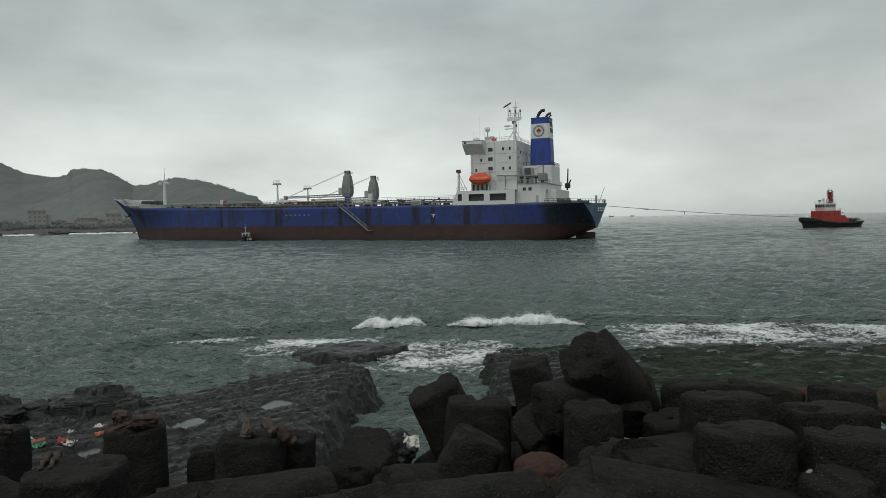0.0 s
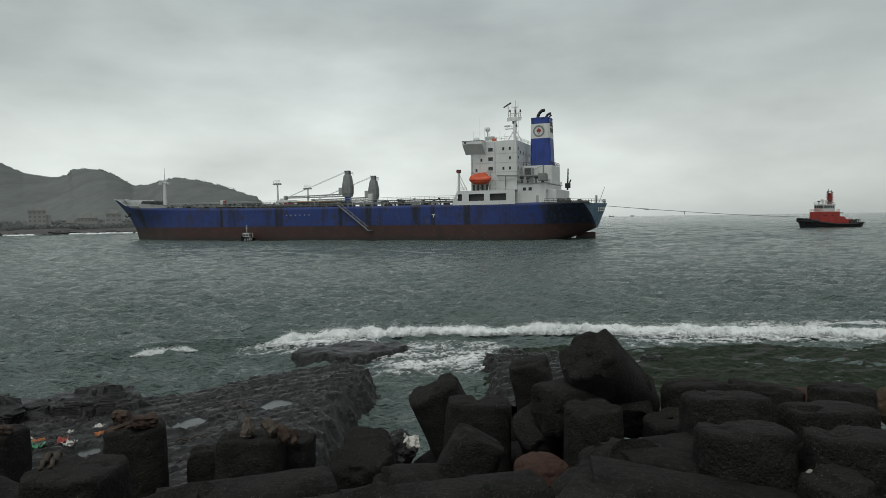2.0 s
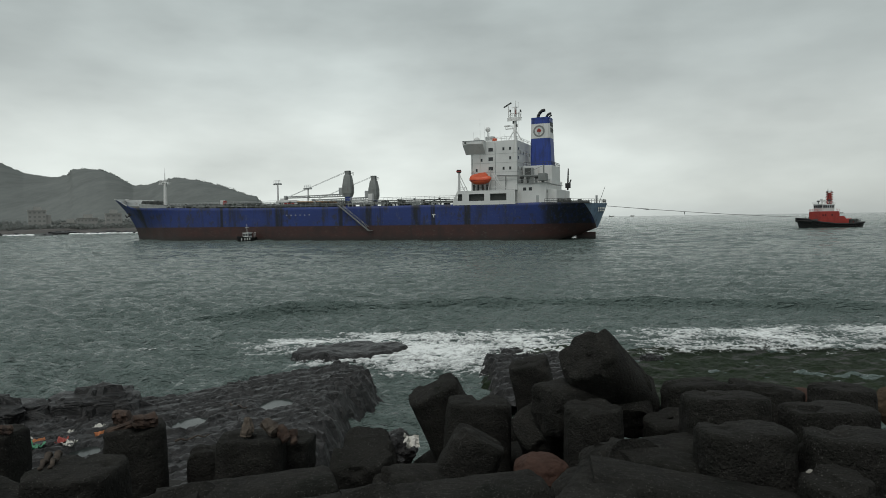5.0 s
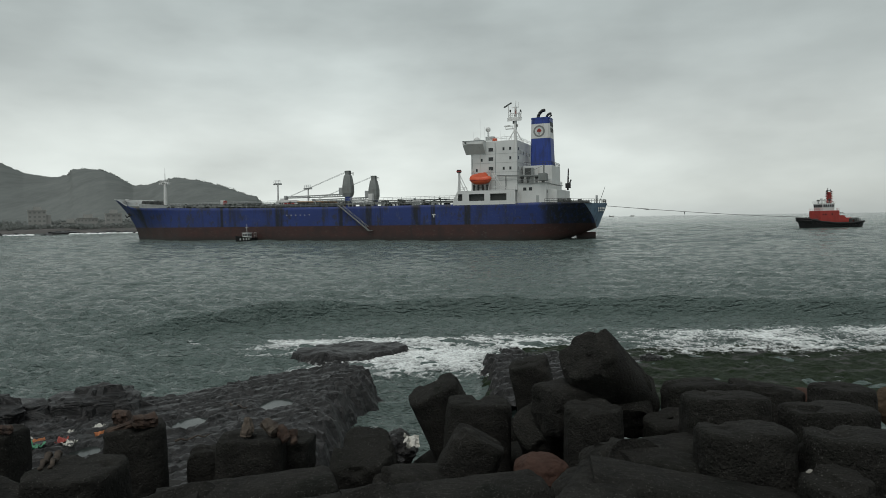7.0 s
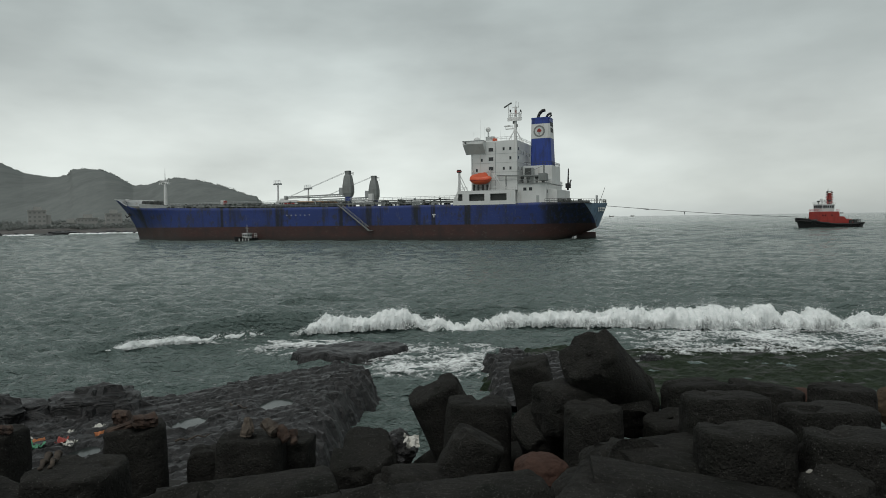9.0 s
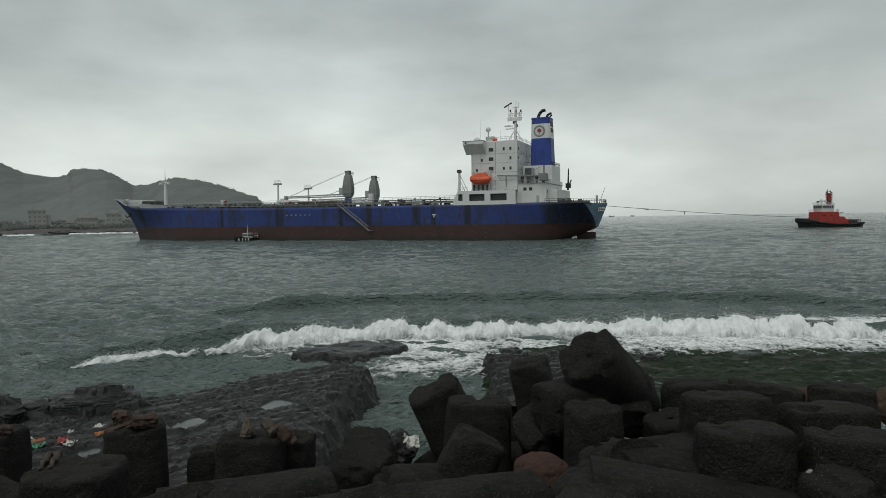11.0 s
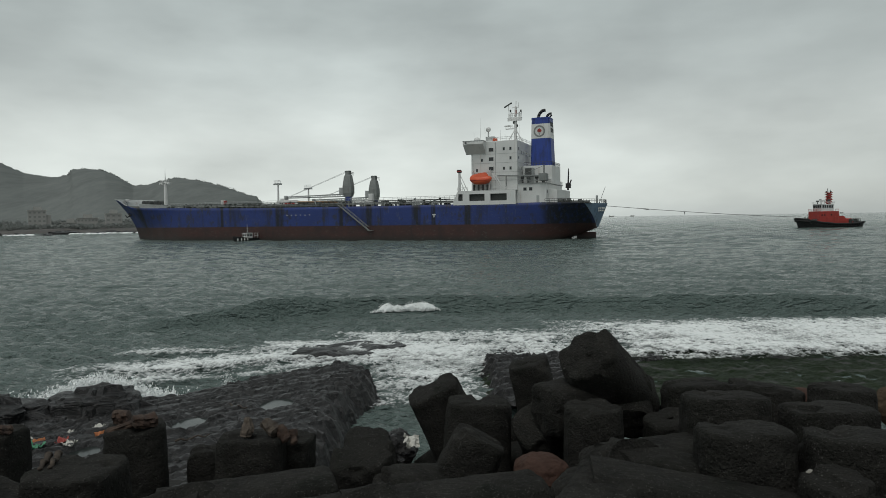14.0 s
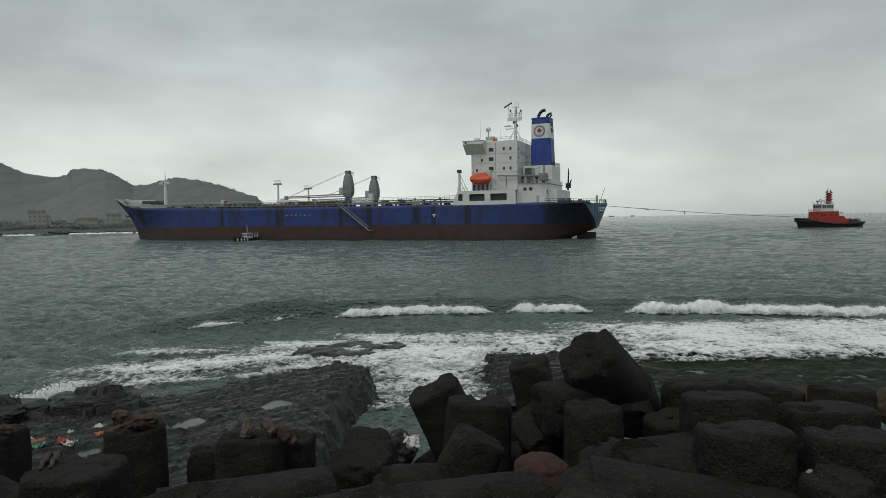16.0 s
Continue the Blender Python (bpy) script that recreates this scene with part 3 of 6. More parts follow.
# ---- concrete armour blocks ----
def armour_leg(verts, faces, end, base, wide, deep, square, turn, seed):
    """One tapered leg from base to end: a rounded-square section, worn arrises, a chamfered and slightly domed end."""
    end, base = Vector(end), Vector(base)
    way = (end - base).normalized()
    across = Vector((1, 0, 0)) - way * way.x if abs(way.x) < 0.75 else Vector((0, 1, 0)) - way * way.y
    across.normalize()
    over = way.cross(across)
    turned = Matrix.Rotation(radians(turn), 3, way)
    across, over = turned @ across, turned @ over
    length = (end - base).length
    n = 44
    rings = [(-0.25 + (length + 0.17) * k / 22, 1.10 - 0.10 * k / 22) for k in range(22)]
    rings += [(length - 0.075, 1.0), (length - 0.045, 0.985), (length - 0.018, 0.955), (length, 0.90), (length + 0.008, 0.75), (length + 0.012, 0.5), (length + 0.014, 0.25), (length + 0.014, 0.03)]
    first = len(verts)
    for h, grow in rings:
        for k in range(n):
            a = 2 * math.pi * k / n
            c, q = math.cos(a), math.sin(a)
            r = (abs(c) ** square + abs(q) ** square) ** (-1 / square)
            p = base + way * h + (across * (wide * c) + over * (deep * q)) * r * grow
            out = (across * c + over * q).normalized()
            worn = 0.016 * fbm(p.x * 1.7 + seed, p.y * 1.7, p.z * 1.7, 3) + 0.014 * fbm(p.x * 9, p.y * 9 + seed, p.z * 9, 3)
            chip = noise.noise(Vector((p.x * 3.4 + seed, p.y * 3.4, p.z * 3.4)))
            edge = ease(length - 0.30, length - 0.02, h)
            if chip > 0.12:
                worn -= 0.20 * (chip - 0.12) * edge
            verts.append(p + (out + way * 0.8 * edge) * worn)
    for j in range(len(rings) - 1):
        for k in range(n):
            q = (k + 1) % n
            faces.append((first + j * n + k, first + j * n + q, first + (j + 1) * n + q, first + (j + 1) * n + k))
    faces.append(tuple(first + (len(rings) - 1) * n + k for k in range(n)))
    faces.append(tuple(first + k for k in range(n))[::-1])


def armour_block(body, legs, seed, label="weathered dark concrete tetrapod with pitted aggregate"):
    """A block of stout legs that meet in one body. legs: end, half width, half depth, squareness, turn."""
    block = thing("tetrapod", Matrix.Translation(body), label, "tetrapod", "concrete tetrapods along the shore")
    for k, (end, wide, deep, square, turn) in enumerate(legs):
        verts, faces = [], []
        armour_leg(verts, faces, Vector(end) - Vector(body), Vector((0, 0, 0)), wide, deep, square, turn, seed * 7.3 + k)
        leg = sheet("leg", [tuple(v) for v in verts], faces, M_CONC, block)
        leg.data.set_sharp_from_angle(angle=radians(40))
    return block


STANDING = [  # end of the raised leg, its way, half width, half depth, squareness, turn
    ((3.44, 7.20, 4.03), (0.00, 0.06, 1.00), 0.52, 0.36, 4.0, 0),
    ((4.61, 7.00, 4.01), (0.03, 0.06, 1.00), 0.56, 0.38, 4.0, -6),
    ((5.08, 8.30, 3.92), (0.00, 0.08, 1.00), 0.56, 0.40, 4.0, 4),
    ((6.09, 9.60, 3.83), (0.03, 0.05, 1.00), 0.42, 0.40, 3.0, 12),
    ((3.84, 8.60, 4.01), (0.00, 0.08, 1.00), 0.56, 0.36, 4.0, -4),
    ((4.21, 10.40, 3.72), (-0.04, 0.08, 1.00), 0.58, 0.40, 4.0, 3),
    ((5.25, 10.20, 3.70), (0.14, 0.06, 0.99), 0.54, 0.40, 3.2, -8),
    ((3.51, 9.70, 3.36), (-0.10, -0.10, 0.99), 0.42, 0.36, 3.0, 10),
    ((2.24, 9.50, 3.62), (-0.02, 0.02, 1.00), 0.43, 0.42, 2.5, 0),
    ((-0.26, 12.20, 3.20), (-0.42, -0.12, 0.90), 0.52, 0.45, 4.5, 8),
    ((1.86, 14.00, 3.26), (-0.22, -0.05, 0.97), 0.44, 0.42, 4.5, -10),
    ((0.61, 11.30, 3.20), (0.06, 0.04, 1.00), 0.57, 0.42, 4.0, 6),
    ((1.59, 10.70, 2.97), (-0.30, -0.62, 0.72), 0.45, 0.43, 3.0, 20),
    ((-1.36, 10.00, 2.76), (-0.12, -0.30, 0.95), 0.52, 0.48, 2.6, 0),
    ((-1.56, 12.40, 2.19), (0.10, -0.20, 0.97), 0.45, 0.40, 2.6, 0),
    ((-5.43, 10.90, 2.97), (-0.02, 0.06, 1.00), 0.49, 0.46, 5.0, 24),
    ((-8.00, 11.00, 2.87), (0.00, 0.05, 1.00), 0.50, 0.45, 4.0, 0),
    ((-3.20, 10.30, 2.96), (0.02, 0.05, 1.00), 0.52, 0.40, 5.0, 3),
    ((-2.71, 10.90, 2.74), (0.06, 0.05, 1.00), 0.40, 0.38, 4.0, -5),
    ((-4.38, 11.40, 2.37), (-0.02, 0.05, 1.00), 0.30, 0.34, 3.5, 0),
    ((3.97, 6.30, 3.80), (-0.05, -0.10, 0.99), 0.34, 0.34, 2.2, 0),
]
LYING = [  # body, then legs: end, half width, half depth, squareness
    ((3.12, 11.00, 3.33), [((2.32, 10.30, 4.24), 0.49, 0.46, 3.4), ((1.62, 10.30, 3.29), 0.42, 0.42, 4.0), ((3.58, 11.40, 3.31), 0.30, 0.36, 3.0), ((3.05, 10.40, 3.01), 0.42, 0.36, 3.0)]),
    ((2.24, 7.70, 3.26), [((3.44, 8.30, 3.19), 0.36, 0.36, 4.0), ((3.02, 7.30, 3.23), 0.36, 0.36, 4.0), ((2.02, 8.20, 3.06), 0.40, 0.40, 3.0)]),
    ((1.74, 6.60, 3.38), [((3.73, 6.30, 3.13), 0.42, 0.42, 4.0), ((1.32, 6.90, 3.30), 0.36, 0.36, 3.5), ((1.22, 5.60, 3.36), 0.40, 0.40, 4.0)]),
    ((0.08, 9.40, 2.29), [((0.55, 9.50, 3.17), 0.40, 0.38, 3.5), ((-0.95, 8.90, 2.52), 0.42, 0.40, 3.0), ((0.86, 8.60, 2.14), 0.40, 0.40, 3.0)]),
    ((-2.87, 6.70, 3.11), [((-1.33, 7.30, 3.14), 0.44, 0.42, 4.0), ((-3.92, 6.40, 2.96), 0.42, 0.42, 4.0), ((-2.50, 5.90, 2.68), 0.42, 0.42, 4.0)]),
    ((-0.85, 6.60, 3.11), [((1.10, 7.20, 3.10), 0.40, 0.40, 4.0), ((-1.67, 6.30, 3.11), 0.42, 0.42, 4.0), ((-0.49, 5.80, 2.70), 0.42, 0.42, 4.0)]),
    ((-4.79, 8.00, 2.22), [((-4.78, 8.00, 3.37), 0.55, 0.50, 4.5), ((-6.42, 8.20, 2.77), 0.42, 0.42, 4.0)]),
]
for k, (end, way, wide, deep, square, turn) in enumerate(STANDING):
    d = Vector(way)
    body = Vector(end) - d * 1.55
    lean = Vector((0, 0, 1)).rotation_difference(d).to_matrix()
    legs = [(end, wide, deep, square, turn)]
    for a in (0.6 + k * 0.7, 0.6 + k * 0.7 + 2.094, 0.6 + k * 0.7 + 4.189):
        legs.append((body + lean @ Vector((math.cos(a) * 0.943, math.sin(a) * 0.943, -0.333)) * 1.3, 0.40, 0.40, 3.0, 0))
    armour_block(body, legs, k)
for k, (body, legs) in enumerate(LYING):
    armour_block(body, [(*leg, 0) for leg in legs], 40 + k)


# ---- the tanker: x forward from the rudder, y to port, z up from the water ----
SHIP_AT = pose(42.31, 177.84, 0, 0, 0, 157.8)
tanker = thing("tanker", SHIP_AT, "blue and rust-red oil tanker with white deckhouse, rust-streaked hull", "ship")

HALF_DECK = [(-1.0, 11.3), (2, 12.2), (8, 13), (140, 13), (150, 12.4), (158, 10.6), (162, 10.0), (165, 9.0), (168, 7.4), (169.6, 5.8), (170.5, 3.6), (170.85, 2.0), (171, 0.12)]
HALF_WATER = [(-1.0, 0.9), (0.5, 2.0), (4, 5.0), (10, 9.5), (18, 12.4), (26, 13), (138, 13), (148, 10.8), (156, 7.6), (163, 4.2), (168, 1.6), (171, 0.15)]
KEEL = [(-1.0, 3.2), (1.5, 2.2), (4, 1.2), (7, 0.2), (10, -1.5), (171, -1.5)]
DECK_Z = [(-1.0, 9.9), (10, 10.3), (60, 10.3), (110, 10.6), (135, 11.1), (152, 11.4), (158, 11.6), (160, 12.0), (162.5, 13.2), (164.5, 14.4), (166.5, 15.0), (171, 15.2)]


def hull_point(s, t, side):
    """A point of the shell at station s; t runs from the keel line to the deck edge."""
    k, zd = curve_at(KEEL, s), curve_at(DECK_Z, s)
    w, d = curve_at(HALF_WATER, s), curve_at(HALF_DECK, s)
    flare = t ** (0.8 if s < 20 else 2.2)
    rake = 7.3 * ease(146, 171, s) * t ** 1.3
    y = w + (d - w) * flare
    stern = (0.034 * y * y - 2.6 * t) * ease(11, -1, s)
    return (s + rake + stern, side * y, k + (zd - k) * t)


stations = sorted({*np.linspace(-1.0, 12, 16), *np.linspace(12, 140, 33), *np.linspace(140, 169, 36), *np.linspace(169, 171, 10)})
ts = np.linspace(0, 1, 15)
rings = [[hull_point(s, t, -1) for t in ts[::-1]] + [hull_point(s, t, 1) for t in ts] for s in stations]
hull = part("hull", loft(rings), M_HULL, tanker, smooth=True)
solid = hull.modifiers.new("plate", "SOLIDIFY")
solid.thickness, solid.offset, solid.material_offset = 0.12, -1, 1
hull.data.materials.append(M_GREY)
inner = [[(s + 7.3 * ease(146, 171, s) * 0.8, y * 0.985 * curve_at(HALF_DECK, s), min(curve_at(DECK_Z, s), 12.6) - 0.12) for y in (-1, -0.5, 0, 0.5, 1)] for s in stations if s < 166]
part("deck", loft(inner), M_DECK, tanker)
tr = []
for t in ts:
    y = abs(hull_point(-1.0, t, 1)[1])
    tr.append([(-1.06 - 2.6 * t + 0.034 * (f * y) ** 2, f * y, hull_point(-1.0, t, 1)[2]) for f in np.linspace(-1, 1, 15)])
part("transom", loft(tr), M_TRANSOM, tanker, "faded grey-blue transom plate")
part("rudder", box(-0.6, 4.8, -0.25, 0.25, -2, 2.0, 0.1), M_HULL, tanker)
part("bow_rim", loft([[Vector(hull_point(s, 1, 1)) + Vector((0, -0.15, 0.02)), Vector(hull_point(s, 1, 1)) + Vector((0, 0.10, 0.14)), Vector(hull_point(s, 1, 1)) + Vector((0, 0.08, -0.10))]
                      for s in np.linspace(161, 171, 14)]), M_WHITE, tanker, "white painted bulwark rim")
part("bow_rim", loft([[Vector(hull_point(s, 1, -1)) + Vector((0, 0.15, 0.02)), Vector(hull_point(s, 1, -1)) + Vector((0, -0.10, 0.14)), Vector(hull_point(s, 1, -1)) + Vector((0, -0.08, -0.10))]
                      for s in np.linspace(161, 171, 14)]), M_WHITE, tanker, "white painted bulwark rim")

# hull marks: rows of plain bars and a T-shaped mark
for k, s in enumerate((94.0, 92.3, 90.6, 88.9, 87.2, 85.5)):
    part("name_bar", box(s - 0.2, s + 0.2, 13.0, 13.03, 7.9, 8.2), M_GREY, tanker)
mark = box(42.7, 43.8, 13.0, 13.04, 7.35, 7.6)
box(43.1, 43.4, 13.0, 13.045, 6.7, 7.35, bm=mark)
bulb = loft([[(40.0, y, 11.9), (150, y, 12.3), (150, y, 12.5), (40.0, y, 12.1)] for y in (8.3, 8.5)], closed=True, caps=True)
part("cable_tray", bulb, M_DARKGREY, tanker)
part("hull_mark", mark, M_WHITE, tanker, "white T-shaped hull mark")
for z in (8.6, 7.9):
    bars = bmesh.new()
    for y in (1.4, 2.4, 3.4, 4.4, 5.4):
        box(-3.30 + 0.034 * y * y, -3.10 + 0.034 * y * y, y - 0.4, y + 0.4, z - 0.22, z + 0.22, bm=bars)
    part("stern_name", bars, M_WHITE, tanker)
# deckhouse
house = part("deckhouse", box(19, 32.4, -11, 11, 10, 27.7, 0.12), M_WHITE, tanker)


def house_window(s, z, w, h, y=11.0):
    frame_bm = box(s - w / 2 - 0.08, s + w / 2 + 0.08, y - 0.02, y + 0.05, z - h / 2 - 0.08, z + h / 2 + 0.08, 0.02)
    win = part("window", frame_bm, M_GREY, house)
    part("pane", box(s - w / 2, s + w / 2, y + 0.03, y + 0.065, z - h / 2, z + h / 2), M_GLASS, win)


for z in (25.3, 22.7, 20.05):
    house_window(26.5, z, 1.25, 0.95)
for s, z in ((22.8, 25.4), (20.9, 25.4), (20.9, 22.8), (22.8, 20.0), (20.9, 20.0), (29.2, 22.5), (30.7, 19.7), (30.9, 24.9)):
    house_window(s, z, 0.5, 0.75)
for y, z in ((9.5, 25.3), (7.0, 24.6), (9.5, 22.9), (9.5, 20.0), (6.5, 20.0), (4.0, 24.6), (1.0, 24.6), (-3.0, 24.6)):
    w = part("window", box(18.93, 19.02, y - 0.35, y + 0.35, z - 0.45, z + 0.45, 0.02), M_GREY, house)
    part("pane", box(18.91, 18.95, y - 0.27, y + 0.27, z - 0.37, z + 0.37), M_GLASS, w)
# bridge front windows and wings
for y in np.linspace(-9.6, 9.6, 13):
    w = part("window", box(32.38, 32.46, y - 0.6, y + 0.6, 25.0, 26.4, 0.02), M_GREY, house)
    part("pane", box(32.44, 32.49, y - 0.52, y + 0.52, 25.1, 26.3), M_GLASS, w)
for side in (1, -1):
    wing = loft([[(28.0, side * y, z), (28.0, side * y, 27.75), (33.9, side * y, 27.75), (33.9, side * y, z)] for y, z in ((10.9, 24.2), (13.7, 26.85))], closed=True, caps=True)
    part("bridge_wing", wing, M_WHITE, house)
    part("wing_lip", box(27.9, 34.0, side * 10.9, side * 13.8, 27.70, 27.82, 0.03), M_GREY, house)
    part("wing_lamp", rod((33.0, side * 13.7, 27.3), (33.0, side * 13.9, 27.3), 0.28, n=12), M_DARKGREY, house, "dark round wing lamp")
part("roof_rail", rail([(19.2, 10.8, 27.7), (27.5, 10.8, 27.7)], 1.0, 1.4, rail([(19.2, -10.8, 27.7), (19.2, 10.8, 27.7)], 1.0, 1.6)), M_WHITE, house)
for z in (16.7, 19.0, 21.6, 24.1):
    part("deck_seam", box(18.97, 32.43, -11.03, 11.03, z - 0.04, z + 0.04), M_GREY, house)
for s, z0, z1 in ((25.2, 14.0, 27.4), (31.9, 14.0, 23.0)):
    part("drain_pipe", rod((s, 11.06, z0), (s, 11.06, z1), 0.06, n=6), M_GREY, house)
part("wheelhouse_top", box(26.5, 31.5, -6, 6, 27.7, 28.5, 0.08), M_WHITE, house)
# roof gear
part("equipment_box", box(28.2, 30.8, 1.2, 2.6, 28.5, 30.1, 0.06), M_GREY, tanker)
dome = bmesh.new()
bmesh.ops.create_uvsphere(dome, u_segments=16, v_segments=10, radius=0.75, matrix=pose(30.1, 2.2, 32.2))
part("radome", dome, M_WHITE, tanker)
part("radome_post", rod((30.1, 2.2, 28.4), (30.1, 2.2, 31.6), 0.16), M_GREY, tanker)
dome = bmesh.new()
bmesh.ops.create_uvsphere(dome, u_segments=16, v_segments=10, radius=0.9, matrix=pose(31.3, 8.8, 28.4))
part("radome", dome, M_WHITE, tanker)
for s, y, h in ((31.6, 5.0, 7.5), (29.2, 8, 4.5), (24.5, 8.5, 3.2), (27.5, 8.8, 2.5), (20.0, 5, 8.0), (32.0, 9.5, 3.0), (23.0, 9.0, 2.0)):
    part("aerial", rod((s, y, 27.7), (s, y, 27.7 + h), 0.05, 0.03, 5), M_WHITE, tanker)
part("lifebuoy_box", box(25.0, 26.2, 9.6, 10.4, 27.7, 28.5, 0.05), M_ORANGE, tanker, "orange life-saving box")
# radar mast: tripod, column, platforms, scanners
mast = part("radar_mast", rod((22.5, 0, 31.0), (22.3, 0, 38.6), 0.55, 0.34, 10), M_WHITE, tanker)
legs = rod((22.5, 0, 31.5), (22.5, 0, 27.7), 0.42, n=10)
for a, b in (((24.8, 1.5, 27.7), (22.6, 0.1, 32.0)), ((19.8, 1.2, 27.7), (22.3, 0.1, 32.0)), ((22.5, -2.5, 27.7), (22.5, -0.1, 32.0))):
    rod(a, b, 0.16, bm=legs)
part("mast_leg", legs, M_WHITE, mast)
plat = box(20.6, 24.4, -0.8, 0.8, 35.3, 35.5, 0.03)
box(23.0, 25.4, -0.5, 0.5, 32.2, 32.35, bm=plat)
rail([(20.7, 0.7, 35.5), (24.3, 0.7, 35.5)], 1.0, 0.6, plat, 0.05)
rail([(23.2, 0.4, 32.35), (25.3, 0.4, 32.35)], 0.9, 0.6, plat, 0.05)
rod((20.8, 0, 35.4), (20.6, 0, 37.3), 0.1, bm=plat)
rod((24.3, 0, 35.4), (24.5, 0, 38.9), 0.12, bm=plat)
rod((21.4, 0, 38.4), (23.4, 0, 38.4), 0.09, bm=plat)
rod((22.3, 0, 38.5), (22.2, 0, 40.3), 0.09, bm=plat)
rod((21.5, 0, 38.4), (21.5, 0, 39.8), 0.06, bm=plat)
part("platform", plat, M_WHITE, mast)
scan = box(-1.3, 1.3, -0.2, 0.2, -0.18, 0.18, 0.05)
ob = part("radar_scanner", scan, M_DARKGREY, mast, "dark radar scanner bar")
ob.matrix_basis = pose(24.7, 0, 39.2, 0, 28, 0)
scan = box(-0.9, 0.9, -0.2, 0.2, -0.15, 0.15, 0.05)
ob = part("radar_scanner", scan, M_WHITE, mast)
ob.matrix_basis = pose(24.9, 0, 33.1, 0, 0, 20)
part("signal_flag", box(22.0, 22.05, 0.3, 1.2, 36.4, 37.6), M_TUGRED, mast, "faded red signal flag")

# boat deck plating with openings, lifeboat and davits
for s0, s1, z0, z1 in ((19.0, 21.5, 10, 13.9), (21.5, 26.2, 13.0, 13.9), (26.2, 27.9, 10, 13.9), (27.9, 32.4, 13.0, 13.9), (32.4, 34.4, 10, 13.9),
                       (34.4, 35.9, 13.1, 13.9), (21.5, 26.2, 10, 11.1), (27.9, 32.4, 10, 11.1), (34.4, 37.2, 10, 11.2)):
    part("side_plate", box(s0, s1, 12.85, 13.05, z0, z1), M_WHITE, tanker)
part("side_bracket", loft([[(35.9, y, 13.9), (35.9, y, 11.2), (37.2, y, 11.2)] for y in (12.85, 13.05)], closed=True, caps=True), M_WHITE, tanker)
# Added dark board behind the openings: the shade inside, put in as colour.
part("recess_shade", box(19.5, 36.0, 11.8, 12.2, 10.2, 13.7), M_DARKGREY, tanker)
part("boat_deck", box(18.9, 35.8, -13, 13, 13.75, 13.98, 0.04), M_GREY, tanker)
part("boat_deck_rail", rail([(36, 12.9, 13.98), (33, 12.9, 13.98)], 1.0, 0.8, rail([(19, 12.9, 13.98), (25.8, 12.9, 13.98)], 1.0, 0.9)), M_WHITE, tanker)
lb = [[(29.1 + 3.25 * a, 12.6 + math.cos(q) * 1.25 * (1 - a * a * abs(a)) ** 0.5 * (1 if math.sin(q) < 0 else 0.95), 17.0 + 0.35 * a * a + math.sin(q) * (1.35 if math.sin(q) < 0 else 1.0) * (1 - abs(a) ** 3) ** 0.5)
       for q in np.linspace(0, 2 * math.pi, 20, endpoint=False)] for a in np.linspace(-0.995, 0.995, 17)]
lifeboat = part("lifeboat", loft(lb, closed=True, caps=True), M_ORANGE, tanker, "orange enclosed lifeboat", smooth=True)
part("canopy", loft([[(27.0 + k, 12.6 - w, 17.6), (27.0 + k, 12.6 - w * 0.7, 17.6 + h), (27.0 + k, 12.6 + w * 0.7, 17.6 + h), (27.0 + k, 12.6 + w, 17.6)]
                     for k, w, h in ((0, 0.7, 0.5), (0.6, 0.9, 1.35), (1.6, 1.0, 1.3), (4.2, 0.9, 0.8), (5.0, 0.6, 0.3))], caps=True), M_ORANGE, lifeboat)
part("keel_band", box(26.4, 31.9, 13.35, 13.85, 16.75, 16.9, 0.03), M_TUGRED, lifeboat)
for s in (26.6, 31.6):
    d = rod((s, 11.2, 14.0), (s, 11.4, 19.6), 0.17, n=6)
    rod((s, 11.4, 19.6), (s, 13.0, 19.2), 0.14, n=6, bm=d)
    rod((s, 13.0, 14.0), (s, 11.4, 17.5), 0.12, n=6, bm=d)
    rod((s, 13.0, 19.2), (s, 12.7, 18.0), 0.04, n=4, bm=d)
    part("davit", d, M_WHITE, tanker)
part("boarding_ladder", rod((25.9, 12.2, 18.6), (23.2, 12.2, 14.2), 0.12, n=5, bm=rod((25.3, 12.0, 18.6), (22.7, 12.0, 14.2), 0.12, n=5)), M_WHITE, tanker)
cradle = bmesh.new()
for s in (27.3, 28.6, 29.9, 31.2):
    box(s - 0.15, s + 0.15, 11.8, 12.6, 13.98, 15.6, bm=cradle)
part("boat_cradle", cradle, M_DARKGREY, tanker)

# lower aft house, engine casing, funnel
aft = part("aft_house", box(11.1, 19.2, -10.5, 10.5, 10, 15.6, 0.1), M_WHITE, tanker)
part("deck_seam", box(10.8, 19.1, -10.8, 10.8, 15.6, 15.75), M_GREY, aft)
part("deck_rail", rail([(19, 10.6, 15.75), (11, 10.6, 15.75), (11, -10.6, 15.75)], 1.0, 0.9), M_GREY, aft)
part("door", box(13.0, 13.8, 10.48, 10.56, 10.3, 12.3, 0.03), M_GREY, aft)
for s in (17.0, 15.4):
    w = part("window", box(s - 0.5, s + 0.5, 10.48, 10.56, 13.6, 14.6, 0.03), M_GREY, aft)
    part("pane", box(s - 0.42, s + 0.42, 10.54, 10.58, 13.7, 14.5), M_GLASS, w)
w = part("window", box(11.02, 11.12, 8.9, 9.5, 12.9, 13.8, 0.03), M_GREY, aft)
part("pane", box(11.0, 11.06, 9.0, 9.4, 13.0, 13.7), M_GLASS, w)
part("aft_step", box(8.6, 11.1, -10.2, 8.5, 10, 14.0, 0.1), M_WHITE, tanker)
